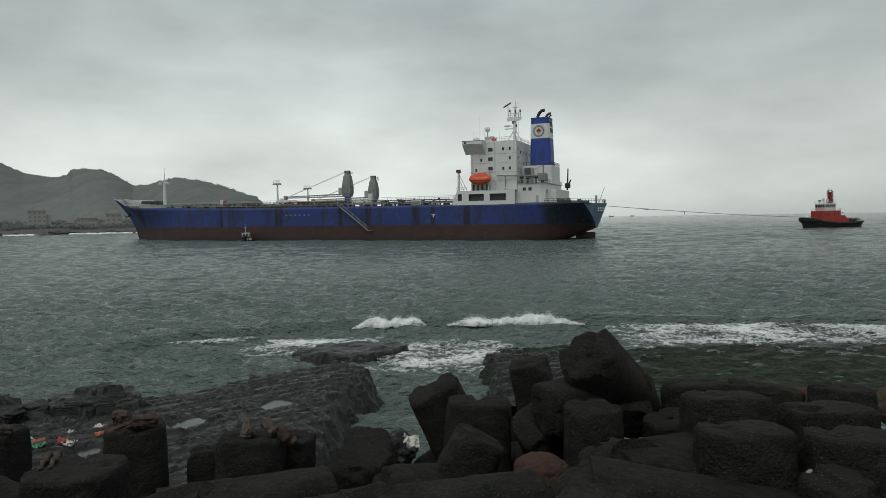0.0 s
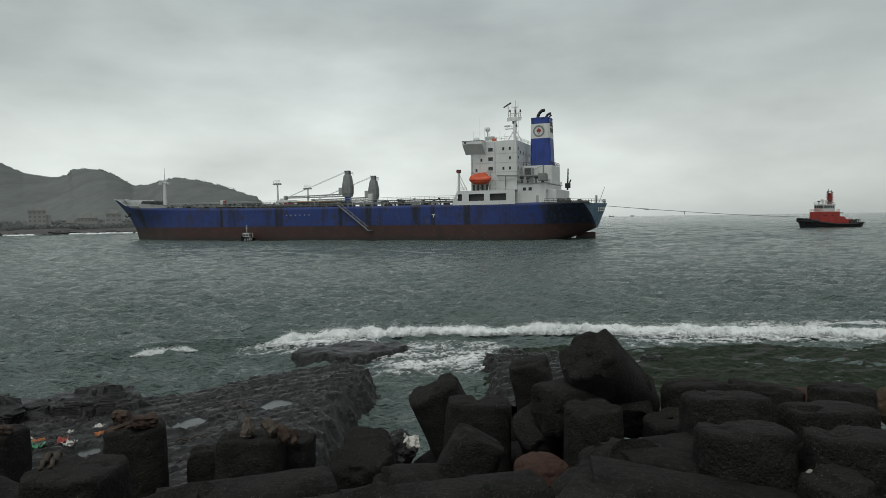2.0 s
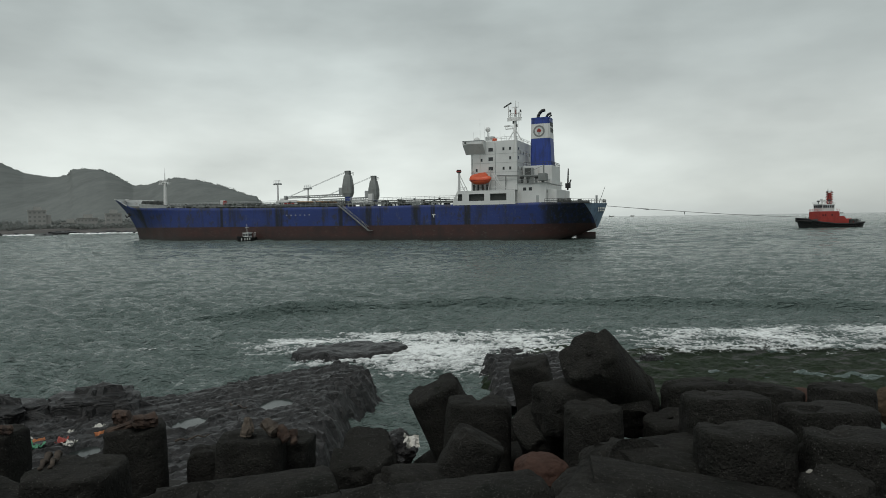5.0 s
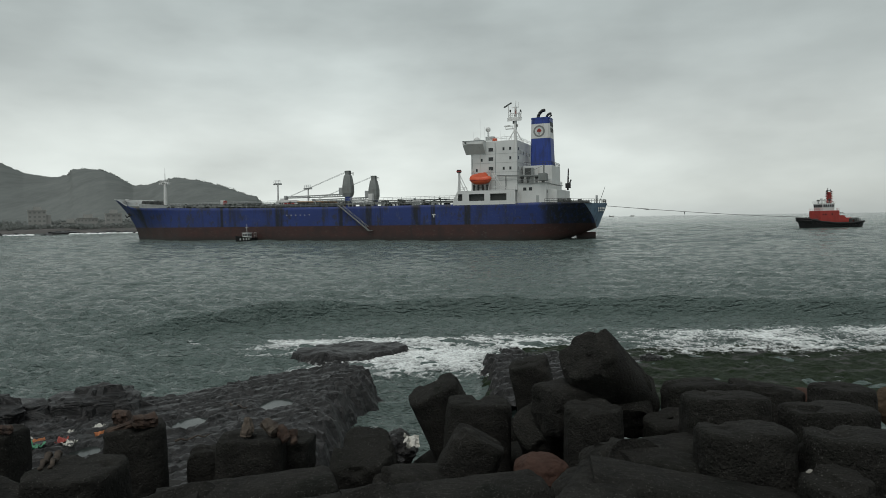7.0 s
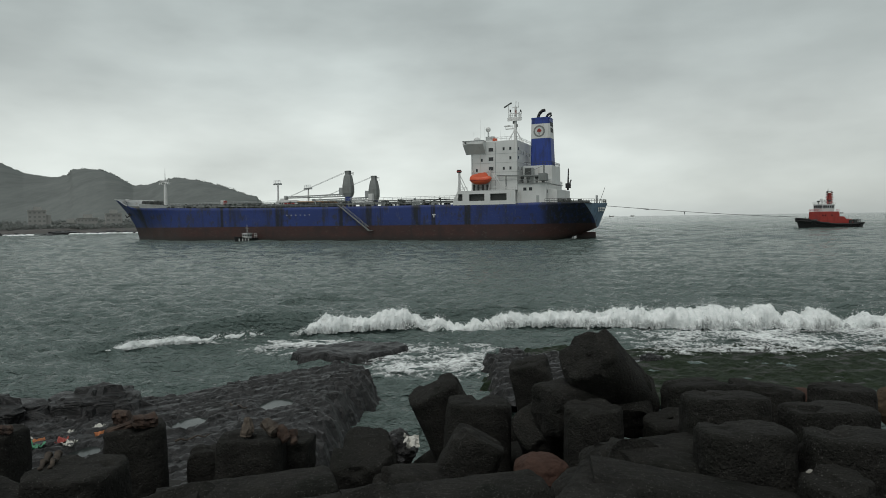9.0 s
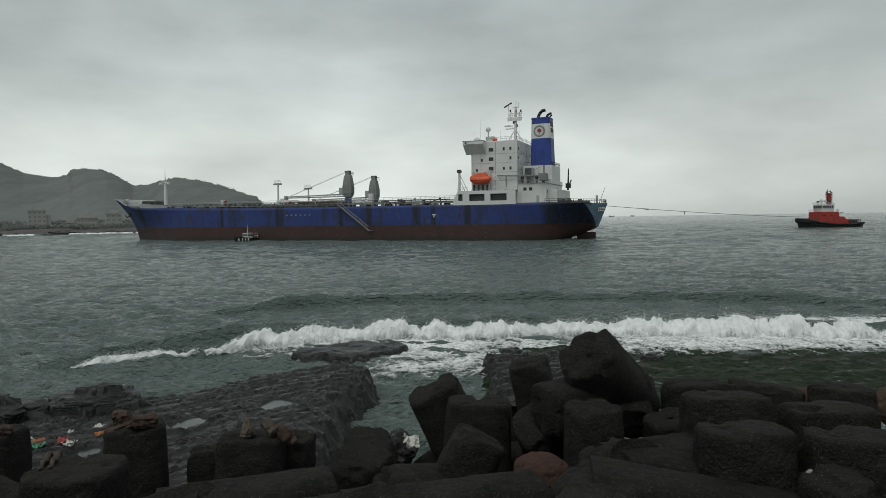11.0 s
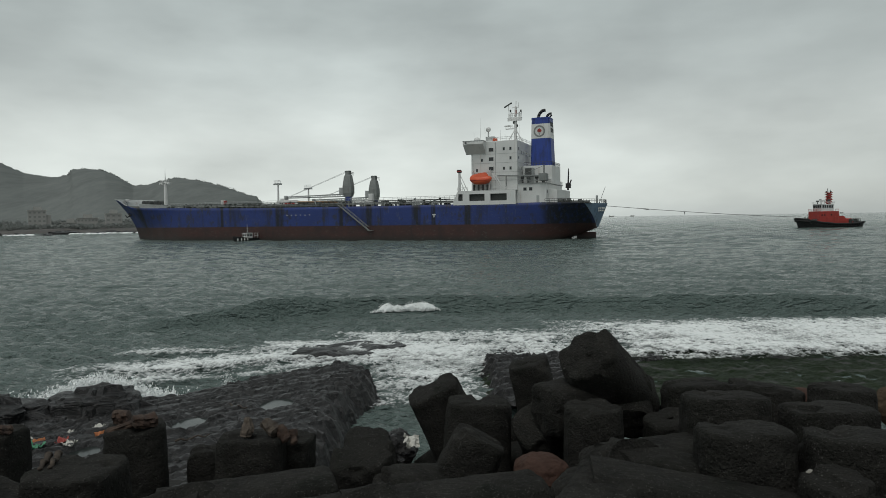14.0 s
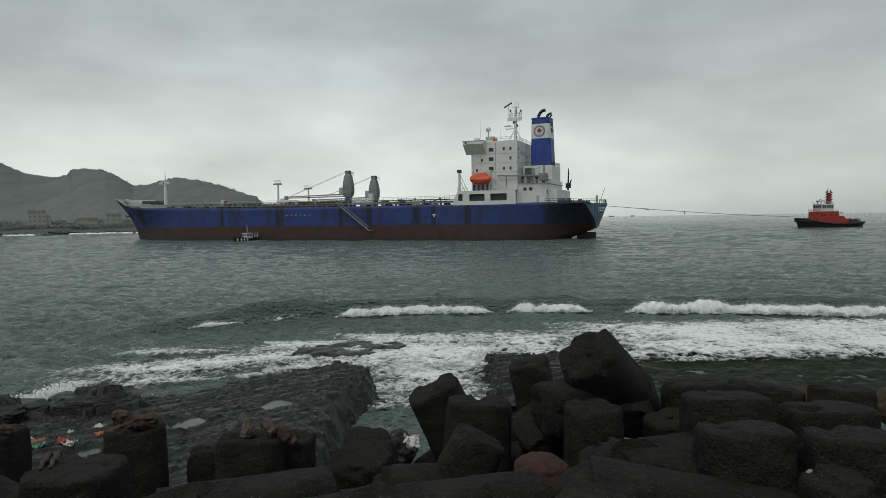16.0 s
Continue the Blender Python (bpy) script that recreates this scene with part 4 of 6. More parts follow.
casing = part("engine_casing", box(10.5, 18.9, -5.5, 5.5, 15.6, 20.8, 0.1), M_WHITE, tanker)
part("casing_rail", rail([(18.6, 5.3, 20.8), (10.6, 5.3, 20.8), (10.6, -5.3, 20.8)], 1.0, 0.9), M_DARKGREY, casing)
part("vent_box", box(15.4, 17.6, 6.0, 8.6, 17.6, 20.1, 0.08), M_GREY, tanker)
part("louvre", box(15.6, 17.4, 8.58, 8.64, 17.8, 19.9), M_DARKGREY, tanker)
for s, y, h in ((18.2, 8.5, 1.7), (16.4, 9.0, 1.4), (14.0, 9.2, 1.6), (12.4, 8.8, 2.2)):
    v = rod((s, y, 15.7), (s, y, 15.7 + h), 0.3, n=8)
    bmesh.ops.create_uvsphere(v, u_segments=10, v_segments=6, radius=0.55, matrix=pose(s, y, 15.7 + h))
    part("deck_vent", v, M_DARKGREY, tanker)
crane = rod((11.9, 9.5, 15.7), (11.9, 9.5, 20.6), 0.22, n=8)
rod((11.9, 11.7, 17.5), (24.5, 11.7, 18.0), 0.24, 0.18, n=6, bm=crane)
rod((11.9, 9.5, 20.4), (18.0, 11.7, 17.8), 0.05, n=4, bm=crane)
rod((22.0, 11.7, 14.0), (22.0, 11.7, 18.0), 0.16, n=6, bm=crane)
box(10.9, 12.9, 8.6, 11.9, 16.2, 18.2, 0.1, bm=crane)
part("stores_crane", crane, M_MIDGREY, tanker)


def funnel_ring(z, grow=0.0):
    k = (z - 20.8) / 14.0
    f, a = 17.4 - 0.3 * k + grow, 11.3 + 0.6 * k - grow
    w = 2.7 - 0.15 * k + grow
    c = 0.5
    return [(f - c, w, z), (f, w - c, z), (f, -w + c, z), (f - c, -w, z), (a + c, -w, z), (a, -w + c, z), (a, w - c, z), (a + c, w, z)]


funnel = part("funnel", loft([funnel_ring(z) for z in (20.8, 34.5)], closed=True, caps=True), M_BLUE, tanker)
part("white_band", loft([funnel_ring(z, 0.03) for z in (28.7, 32.8)], closed=True), M_WHITE, funnel, "white band with a ring emblem")
part("blue_cap", loft([funnel_ring(z, 0.06) for z in (34.2, 34.6)], closed=True, caps=True), M_BLUE, funnel)
M_RUST = surface("rust_stained_paint", (0.22, 0.12, 0.06), (0.40, 0.30, 0.20), 0.8, 0.8, 0.2, 6, stretch=(1, 1, 0.2))
part("rust_patch", loft([[(11.36 + 0.043 * (z - 20.8) - 0.05, y, z) for y in (-2.0, 2.0)] for z in (28.8, 32.6)]), M_RUST, funnel, "rust-stained aft panel")
for y, z in ((-1.1, 32.7), (0.2, 32.7), (1.3, 32.7), (-1.1, 31.0), (0.2, 31.0), (1.3, 31.0)):
    x = 11.3 + 0.043 * (z - 20.8)
    part("louvre", box(x - 0.12, x + 0.05, y - 0.4, y + 0.4, z - 0.6, z + 0.6), M_DARKGREY, funnel)


def ring_disc(x, z, y, r0, r1, material, name, parent, label=""):
    rings = [[(x + r * math.cos(a), y, z + r * math.sin(a)) for a in np.linspace(0, 2 * math.pi, 32, endpoint=False)] for r in (r0, r1)]
    return part(name, loft(rings, closed=True), material, parent, label)


ring_disc(14.75, 30.7, 2.70, 1.2, 1.65, M_MIDGREY, "emblem_ring", funnel, "dark grey ring emblem")
flame = loft([[(14.75 + w, 2.71, z), (14.75 - w, 2.71, z)] for z, w in ((30.4, 0.35), (30.75, 0.68), (31.1, 0.55), (31.4, 0.2), (31.5, 0.02))])
part("emblem_flame", flame, M_TUGRED, funnel, "red flame shape")
torch = loft([[(14.75 + w, 2.71, z), (14.75 - w, 2.71, z)] for z, w in ((29.25, 0.12), (29.9, 0.14), (30.35, 0.42))])
part("emblem_torch", torch, M_GREY, funnel)
for s, h, r, bend in ((15.6, 1.6, 0.45, 1.6), (13.2, 0.9, 0.35, 1.1), (12.4, 0.5, 0.22, 0.6)):
    path = [Vector((s, 0, 34.5)), Vector((s, 0, 34.5 + h * 0.5)), Vector((s - bend * 0.25, 0, 34.5 + h)), Vector((s - bend * 0.7, 0, 34.5 + h * 1.45)), Vector((s - bend * 1.2, 0, 34.5 + h * 1.5))]
    bm = bmesh.new()
    for a, b in zip(path, path[1:]):
        rod(a, b + (b - a) * 0.12, r, n=12, bm=bm)
    part("exhaust_pipe", bm, M_BLACK, funnel, "black bent exhaust pipe", smooth=True)

# poop deck rails and mooring gear
part("poop_rail", rail([(11, 12.6, 10.2), (6, 12.4, 10.1), (1.0, 11.1, 9.95), (-1.4, 7.5, 9.95), (-3.1, 2.5, 9.9), (-3.1, -2.5, 9.9), (-1.4, -7.5, 9.9)], 1.05, 1.2), M_DARKGREY, tanker)
rng = random.Random(4)
for k in range(16):
    s, y = rng.uniform(1.5, 8.5), rng.uniform(-7, 10)
    h = rng.uniform(0.7, 1.7)
    part("mooring_gear", rod((s - 0.5, y, 9.9 + h * 0.5), (s + 0.5, y, 9.9 + h * 0.5), h * 0.5, n=10, bm=box(s - 0.8, s + 0.8, y - 0.4, y + 0.4, 9.8, 10.0 + h * 0.4, 0.05)), M_DARKGREY, tanker)
ac = rod((7.8, -3, 14.0), (7.6, -3, 20.2), 0.28, 0.16, n=8)
rod((7.6, -3, 15.2), (6.8, -3, 17.0), 0.2, n=6, bm=ac)
box(7.0, 8.4, -3.6, -2.4, 14.6, 16.0, 0.1, bm=ac)
part("aft_crane", ac, M_BLACK, tanker)
part("flagstaff", rod((-0.4, -7, 9.8), (-2.2, -7, 14.8), 0.07, 0.05, 6), M_DARKGREY, tanker)
part("stern_light_post", rod((0.2, -7, 9.8), (0.2, -7, 12.4), 0.3, n=8), M_GREY, tanker)

# main deck: railing, catwalk, pipes, manifold
part("deck_railing", rail([(37.2, 12.8, 10.3), (60, 12.8, 10.3), (110, 12.8, 10.6), (135, 12.8, 11.1), (150, 12.2, 11.4), (158, 10.4, 11.6)], 1.0, 1.9, r=0.05), M_MIDGREY, tanker)
part("deck_railing", rail([(37.2, -12.8, 10.3), (60, -12.8, 10.3), (110, -12.8, 10.6), (135, -12.8, 11.1), (150, -12.2, 11.4)], 1.0, 2.4, r=0.05), M_GREY, tanker)
cat = box(37, 160, 0.6, 1.9, 12.0, 12.14)
for s in np.arange(40, 160, 4.0):
    rod((s, 0.8, 10.3), (s, 0.8, 12.0), 0.1, n=4, bm=cat)
    rod((s, 1.7, 10.3), (s, 1.7, 12.0), 0.1, n=4, bm=cat)
part("catwalk", cat, M_DARKGREY, tanker)
part("catwalk_rail", rail([(38, 1.9, 12.14), (158, 1.9, 12.14)], 1.05, 1.6, r=0.045), M_GREY, tanker)
for y, z, r in ((4.0, 11.3, 0.28), (5.0, 11.3, 0.28), (6.0, 11.4, 0.22), (7.4, 11.2, 0.3), (-3.0, 11.5, 0.3), (9.2, 11.0, 0.16)):
    part("deck_pipe", rod((39, y, z), (152, y, z + 0.5), r, n=8), M_DARKGREY if r > 0.2 else M_MIDGREY, tanker)
for s in np.arange(42, 152, 6.5):
    part("pipe_support", box(s - 0.15, s + 0.15, 3.4, 8.0, 10.2, 11.4), M_DARKGREY, tanker)
for k in range(90):
    s, y = rng.uniform(40, 152), rng.choice((8.6, 10.4, 3.0, -6.0, 11.4))
    h = rng.uniform(0.6, 1.6)
    bm = rod((s, y, 10.2), (s, y, 10.4 + h), 0.28, n=8)
    rod((s, y, 10.4 + h), (s, y, 10.6 + h), 0.5, n=10, bm=bm)
    part("tank_hatch", bm, rng.choice((M_DECK, M_DARKGREY, M_MIDGREY, M_DECK)), tanker)
for k in range(26):
    s = 41 + k * 4.3 + rng.uniform(-1, 1)
    h = rng.uniform(0.8, 1.9)
    part("vent_pipe", rod((s, 11.6, 10.3), (s, 11.6, 10.5 + h), 0.14, n=6, bm=rod((s, 11.6, 10.5 + h), (s + 0.5, 11.6, 10.45 + h), 0.2, n=6)), rng.choice((M_DARKGREY, M_GREY, M_DECK)), tanker)
for s in (46, 58, 88, 112, 126, 140):
    st = rod((s, 6.5, 10.4), (s + 2.2, 2.0, 12.3), 0.12, n=4, bm=rod((s + 0.9, 6.5, 10.4), (s + 3.1, 2.0, 12.3), 0.12, n=4))
    part("stair", st, M_GREY, tanker)
for s, w in ((110, 2.0), (120.5, 1.4), (137, 2.2), (145, 1.6), (84.5, 1.2), (55, 1.8)):
    part("deck_winch", rod((s, 8.4, 11.5), (s, 10.6, 11.5), 0.75, n=12, bm=box(s - w / 2, s + w / 2, 8.6, 10.4, 10.3, 11.2, 0.08)), M_DARKGREY, tanker)
man = box(94.6, 103.0, 5.9, 6.2, 11.0, 13.1, 0.05)
box(100.0, 101.4, 5.9, 6.2, 13.0, 13.7, bm=man)
manifold = part("manifold_screen", man, M_WHITE, tanker)
for s in (96.2, 97.6, 99.0):
    part("manifold_flange", rod((s, 6.1, 11.9), (s, 6.7, 11.9), 0.45, n=12), M_TUGRED, manifold, "red painted pipe flange")
part("hose_rack", rod((79, 7, 12.0), (94, 7, 12.3), 0.35, n=8), M_RUST, tanker, "rust-brown hose lying on the deck")
for s in np.arange(76, 104, 3.2):
    part("manifold_frame", box(s - 0.1, s + 0.1, 9.0, 9.3, 10.3, 12.3), M_DARKGREY, tanker)
part("manifold_tray", box(75, 105, 9.2, 11.8, 10.6, 11.3, 0.05), M_DARKGREY, tanker)
part("deck_locker", box(67.2, 68.6, 4.6, 5.6, 10.4, 14.4, 0.05), M_WHITE, tanker, "white locker with a rusty side")
part("deck_locker", box(130.2, 131.4, -0.5, 0.5, 11, 14.0, 0.05), M_WHITE, tanker)
part("red_locker", box(129.4, 130.15, -0.5, 0.5, 11, 13.8, 0.05), M_TUGRED, tanker)


def deck_crane(s, base, top, w, jib):
    """A tapered crane tower with its machinery cab, and its jib laid forward."""
    c = part("deck_crane", loft([[(s + a * x, b * y, z) for a, b in ((1, 1), (-1, 1), (-1, -1), (1, -1))] for x, y, z in
                                 ((w * 0.75, 0.9, base), (w, 1.15, base + 1.2), (w, 1.15, base + 3.4), (w * 0.72, 0.85, top - 1.6), (w * 0.5, 0.65, top - 1.0), (w * 0.5, 0.65, top))],
                                closed=True, caps=True), M_MIDGREY, tanker)
    part("pedestal", rod((s, 0, 10.2), (s, 0, base), 1.15, n=14), M_BLUE, c)
    part("crane_head", box(s - w * 0.55, s + w * 0.6, -0.6, 0.6, top - 0.1, top + 0.25, 0.05), M_DARKGREY, c)
    part("crane_ladder", rail([(s - w * 0.9, 1.2, top - 1.3), (s - w * 0.9, -1.2, top - 1.3)], 1.0, 0.8), M_DARKGREY, c)
    part("cab", box(s + w, s + w + 1.5, -0.9, 0.9, base + 0.9, base + 3.0, 0.06), M_GREY, c)
    end = s + jib
    truss = bmesh.new()
    for y in (-0.7, 0.7):
        rod((s + 1.2, y, base + 0.1), (end, y * 0.4, base + 0.1), 0.16, n=5, bm=truss)
        rod((s + 1.2, y, base + 0.9), (end, y * 0.4, base + 0.5), 0.16, n=5, bm=truss)
        n = 12
        for k in range(n):
            a, b = s + 1.2 + (jib - 1.2) * k / n, s + 1.2 + (jib - 1.2) * (k + 0.5) / n
            rod((a, y, base + 0.1), (b, y * 0.9, base + 0.8), 0.08, n=4, bm=truss)
            rod((b, y * 0.9, base + 0.8), (2 * b - a, y, base + 0.1), 0.08, n=4, bm=truss)
    box(end - 0.6, end + 0.4, -0.5, 0.5, base - 0.5, base + 0.9, bm=truss)
    part("jib", truss, M_GREY, c)
    for y in (-0.5, 0.5):
        part("hoist_wire", rod((s + 0.3, y, top), (end - 2, y * 0.6, base + 0.8), 0.05, n=4), M_GREY, c)


deck_crane(79.0, 13.9, 22.1, 1.55, 24.6)
deck_crane(69.5, 12.6, 20.1, 1.4, 23.0)


def light_mast(s, y, z0, z1, r, head):
    m = part("light_mast", rod((s, y, z0), (s, y, z1), r, r * 0.6, 10), M_WHITE, tanker)
    bm = box(s - head, s + head, y - 0.5, y + 0.5, z1 - 0.15, z1, 0.02)
    rail([(s - head, y + 0.4, z1), (s + head, y + 0.4, z1)], 0.9, 0.7, bm, 0.05)
    for k in (-1, -0.3, 0.4, 1):
        box(s + k * head - 0.25, s + k * head + 0.25, y - 0.2, y + 0.6, z1 - 0.55, z1 - 0.15, bm=bm)
    part("lamp_platform", bm, M_GREY, m)


light_mast(106.8, 0, 10.6, 19.2, 0.42, 1.3)
light_mast(94.5, 0, 10.6, 17.3, 0.36, 1.2)
fore = part("foremast", rod((157.7, 0, 11.5), (157.6, 0, 22.2), 0.75, 0.45, 12), M_WHITE, tanker)
bm = box(155.4, 159.8, -0.6, 0.6, 21.0, 21.2, 0.03)
rail([(155.5, 0.5, 21.2), (159.7, 0.5, 21.2)], 0.9, 0.7, bm)
rod((157.6, 0, 22.0), (157.6, 0, 24.6), 0.18, 0.1, bm=bm)
rod((157.6, 0, 24.6), (157.5, 0, 26.6), 0.05, bm=bm)
for s in (155.6, 156.6, 158.6, 159.6):
    box(s - 0.3, s + 0.3, 0.2, 0.8, 20.5, 21.0, bm=bm)
part("foremast_platform", bm, M_WHITE, fore)
p = part("signal_post", rod((38.0, 6, 10.3), (37.9, 6, 19.8), 0.45, 0.35, 10), M_WHITE, tanker)
part("post_lamp", box(37.4, 38.5, 5.5, 6.5, 19.6, 20.5, 0.05), M_BLACK, p, "black lamp housing")
part("lamp_band", box(37.35, 38.55, 5.45, 6.55, 19.85, 20.2, 0.03), M_TUGRED, p, "red band")
part("post_stay", rod((35.2, 6, 14), (37.7, 6, 19), 0.1, n=5, bm=rod((36.2, 6, 14), (37.7, 6, 17.5), 0.1, n=5)), M_WHITE, p)
# forecastle: breakwater screen, windlasses
part("breakwater", loft([[(149, y, 11.3), (164.0, y * 0.8, 11.6), (164.0, y * 0.8, 13.3), (149, y, 12.5)] for y in (7.9, 8.05)], closed=True, caps=True), M_GREY, tanker)
for s, y in ((165.6, 2.0), (163.2, 2.2), (164.5, -2.0), (161.5, -1.0)):
    w = rod((s, y - 1.0, 13.6), (s, y + 1.0, 13.6), 0.95, n=14)
    box(s - 0.9, s + 0.9, y - 1.3, y + 1.3, 12.4, 13.2, 0.08, bm=w)
    part("windlass", w, M_DARKGREY, tanker)
part("bow_fairlead", box(176.4, 177.8, -0.5, 0.5, 15.0, 15.4, 0.1), M_WHITE, tanker)
an = rod((171.3, 4.6, 10.6), (170.3, 5.3, 8.9), 0.28, n=8)
rod((169.3, 5.3, 9.4), (171.6, 5.3, 8.4), 0.3, 0.2, n=6, bm=an)
rod((169.3, 5.3, 9.4), (169.5, 5.5, 10.4), 0.25, 0.1, n=6, bm=an)
rod((171.6, 5.3, 8.4), (172.2, 5.5, 9.3), 0.25, 0.1, n=6, bm=an)
part("anchor", an, M_BLACK, tanker, "dark stowed anchor")
# accommodation ladder down the side
lad = bmesh.new()
for y in (13.25, 13.95):
    rod((74.6, y, 10.9), (64.4, y, 3.2), 0.12, n=5, bm=lad)
    rod((74.6, y, 11.9), (64.4, y, 4.2), 0.05, n=4, bm=lad)
for k in np.linspace(0, 1, 30):
    a = Vector((74.6, 13.25, 10.9)).lerp(Vector((64.4, 13.25, 3.2)), k)
    box(a.x - 0.12, a.x + 0.12, 13.25, 13.95, a.z - 0.03, a.z + 0.03, bm=lad)
    if int(k * 29) % 3 == 0:
        rod((a.x, 13.95, a.z), (a.x, 13.95, a.z + 1), 0.05, n=4, bm=lad)
box(62.9, 64.6, 13.2, 14.1, 2.95, 3.1, bm=lad)
part("gangway_ladder", lad, M_MIDGREY, tanker, "grey gangway ladder lowered along the hull")

part("crosstree", box(21.0, 23.8, -0.3, 0.3, 36.6, 36.75, 0.02, bm=rod((23.7, 0.3, 35.5), (23.7, 0.3, 37.6), 0.12, n=6, bm=rod((21.2, 0.3, 35.5), (21.2, 0.3, 37.0), 0.14, n=6, bm=box(20.4, 24.6, 0.6, 0.9, 34.4, 35.3)))), M_WHITE, mast)
for s, z in ((20.7, 37.2), (23.8, 37.4), (22.9, 34.0), (21.8, 33.0)):
    part("mast_lamp", rod((s, 0.5, z - 0.35), (s, 0.5, z + 0.35), 0.22, n=8), M_DARKGREY, mast)

# tow line from stern to tug, sagging
TOW_A, TOW_B = Vector((47.0, 183.0, 9.3)), Vector((147.9, 262.3, 4.7))
tow = bmesh.new()
prev = None
for k in range(41):
    q = k / 40
    p = TOW_A.lerp(TOW_B, q) - Vector((0, 0, 0.9 * 4 * q * (1 - q) * 0.5))
    if prev:
        rod(prev, p, 0.07, n=6, bm=tow)
    prev = p
tow_line = part("tow_line", tow, M_ROPE)
part("rope_tag", box(80.5, 80.65, 211.0, 211.2, 6.5, 7.3, 0.03), M_BLACK, tow_line, "dark rag hanging on the cable")
part("rope_splice", rod((62.0, 195.2, 8.35), (64.0, 196.8, 8.25), 0.16, n=8), M_BLACK, tow_line)
tagged(tow_line, "dark towing cable stretched from the tanker's stern to the tug", "rope")


# ---- the tug: x forward, y to port ----
def tug_half(s, t):
    w = curve_at([(-14, 3.2), (-12, 4.0), (-6, 4.5), (4, 4.5), (9, 3.8), (12, 2.4), (14, 0.4)], s)
    zd = curve_at([(-14, 2.3), (-8, 1.7), (0, 1.8), (7, 2.6), (12, 3.9), (14, 4.3)], s)
    b = w * (0.75 if s < 6 else 0.75 - 0.4 * (s - 6) / 8)
    rake = 1.4 * ease(8, 14, s) * t + (-0.8 * ease(-8, -14, s) * t)
    return s + rake, b + (w - b) * t, -1.2 + (zd + 1.2) * t


TUG_AT = (166.0, 272.0)
tugboat = thing("tugboat", pose(*TUG_AT, 0, 0, 0, 191), "red and black harbour tug with white wheelhouse, towing", "tugboat")
ss = np.linspace(-14, 14, 40)
tt = np.linspace(0, 1, 8)
part("hull", loft([[(tug_half(s, t)[0], -tug_half(s, t)[1], tug_half(s, t)[2]) for t in tt[::-1]] + [tug_half(s, t) for t in tt] for s in ss], caps=True), M_BLACK, tugboat, smooth=True)
part("deck", loft([[(tug_half(s, 0.85)[0], y * tug_half(s, 0.85)[1] * 0.98, tug_half(s, 0.85)[2]) for y in (-1, 0, 1)] for s in ss]), M_DECK, tugboat)
for side in (-1, 1):
    fb = bmesh.new()
    for a, b in zip(ss, ss[1:]):
        p, q = tug_half(a, 0.92), tug_half(b, 0.92)
        rod((p[0], side * p[1], p[2]), (q[0], side * q[1], q[2]), 0.38, n=8, bm=fb)
    part("fender", fb, M_RUBBER, tugboat, "thick black rubber fender")
for s in np.linspace(-11, 12, 15):
    p = tug_half(s, 0.7)
    for side in (-1, 1):
        t = bmesh.new()
        for k in range(12):
            a0, a1 = 2 * math.pi * k / 12, 2 * math.pi * (k + 1) / 12
            rod((p[0] + 0.5 * math.cos(a0), side * (p[1] + 0.15), p[2] + 0.5 * math.sin(a0)), (p[0] + 0.5 * math.cos(a1), side * (p[1] + 0.15), p[2] + 0.5 * math.sin(a1)), 0.2, n=6, bm=t)
        part("tyre_fender", t, M_RUBBER, tugboat)
bf = bmesh.new()
arc = [Vector((15.0 - 0.20 * y * y - 0.02 * abs(y) ** 3, y, 3.5 - 0.04 * y * y)) for y in np.linspace(-3.4, 3.4, 13)]
for lift, r in ((0.42, 0.42), (-0.35, 0.52)):
    for a, b in zip(arc, arc[1:]):
        rod(a + Vector((0.25 * lift, 0, lift)), b + (b - a) * 0.25 + Vector((0.25 * lift, 0, lift)), r, n=10, bm=bf)
part("bow_fender", bf, M_RUBBER, tugboat, "bulky black bow fender")
part("lower_house", box(-2.4, 7.0, -3.2, 3.2, 1.6, 6.9, 0.15), M_TUGRED, tugboat)
part("house_step", loft([[(x, y, z) for x, z in ((-2.4, 1.6), (-7.6, 1.6), (-7.6, 3.4), (-6.2, 3.6), (-5.4, 4.7), (-2.4, 4.9))] for y in (-2.6, 2.6)], closed=True, caps=True), M_TUGRED, tugboat)
wheel = part("wheelhouse", loft([[(-0.4 - g, -2.5 - g, z), (5.2 + g, -2.5 - g, z), (5.2 + g, 2.5 + g, z), (-0.4 - g, 2.5 + g, z)] for z, g in ((6.9, 0.0), (10.0, 0.15))], closed=True, caps=True), M_WHITE, tugboat, "white wheelhouse")
for x in (0.4, 1.5, 2.6, 3.7, 4.7):
    for side in (-1, 1):
        w = part("window", box(x - 0.42, x + 0.42, side * 2.58, side * 2.66, 8.3, 9.6), M_GREY, wheel)
        part("pane", box(x - 0.34, x + 0.34, side * 2.64, side * 2.70, 8.38, 9.52), M_GLASS, w)
for y in (-1.8, -0.6, 0.6, 1.8):
    w = part("window", box(5.28, 5.36, y - 0.5, y + 0.5, 8.3, 9.6), M_GREY, wheel)
    part("pane", box(5.34, 5.40, y - 0.42, y + 0.42, 8.38, 9.52), M_GLASS, w)
part("wheelhouse_rail", rail([(5.6, -2.8, 10.0), (5.6, 2.8, 10.0), (-0.6, 2.8, 10.0), (-0.6, -2.8, 10.0)], 0.9, 1.0), M_WHITE, tugboat)
part("house_rail", rail([(7.2, 2.9, 6.9), (7.2, -2.9, 6.9)], 0.9, 1.0, rail([(-2.3, 3.1, 6.9), (-0.8, 3.1, 6.9)], 0.9, 0.8)), M_TUGRED, tugboat)
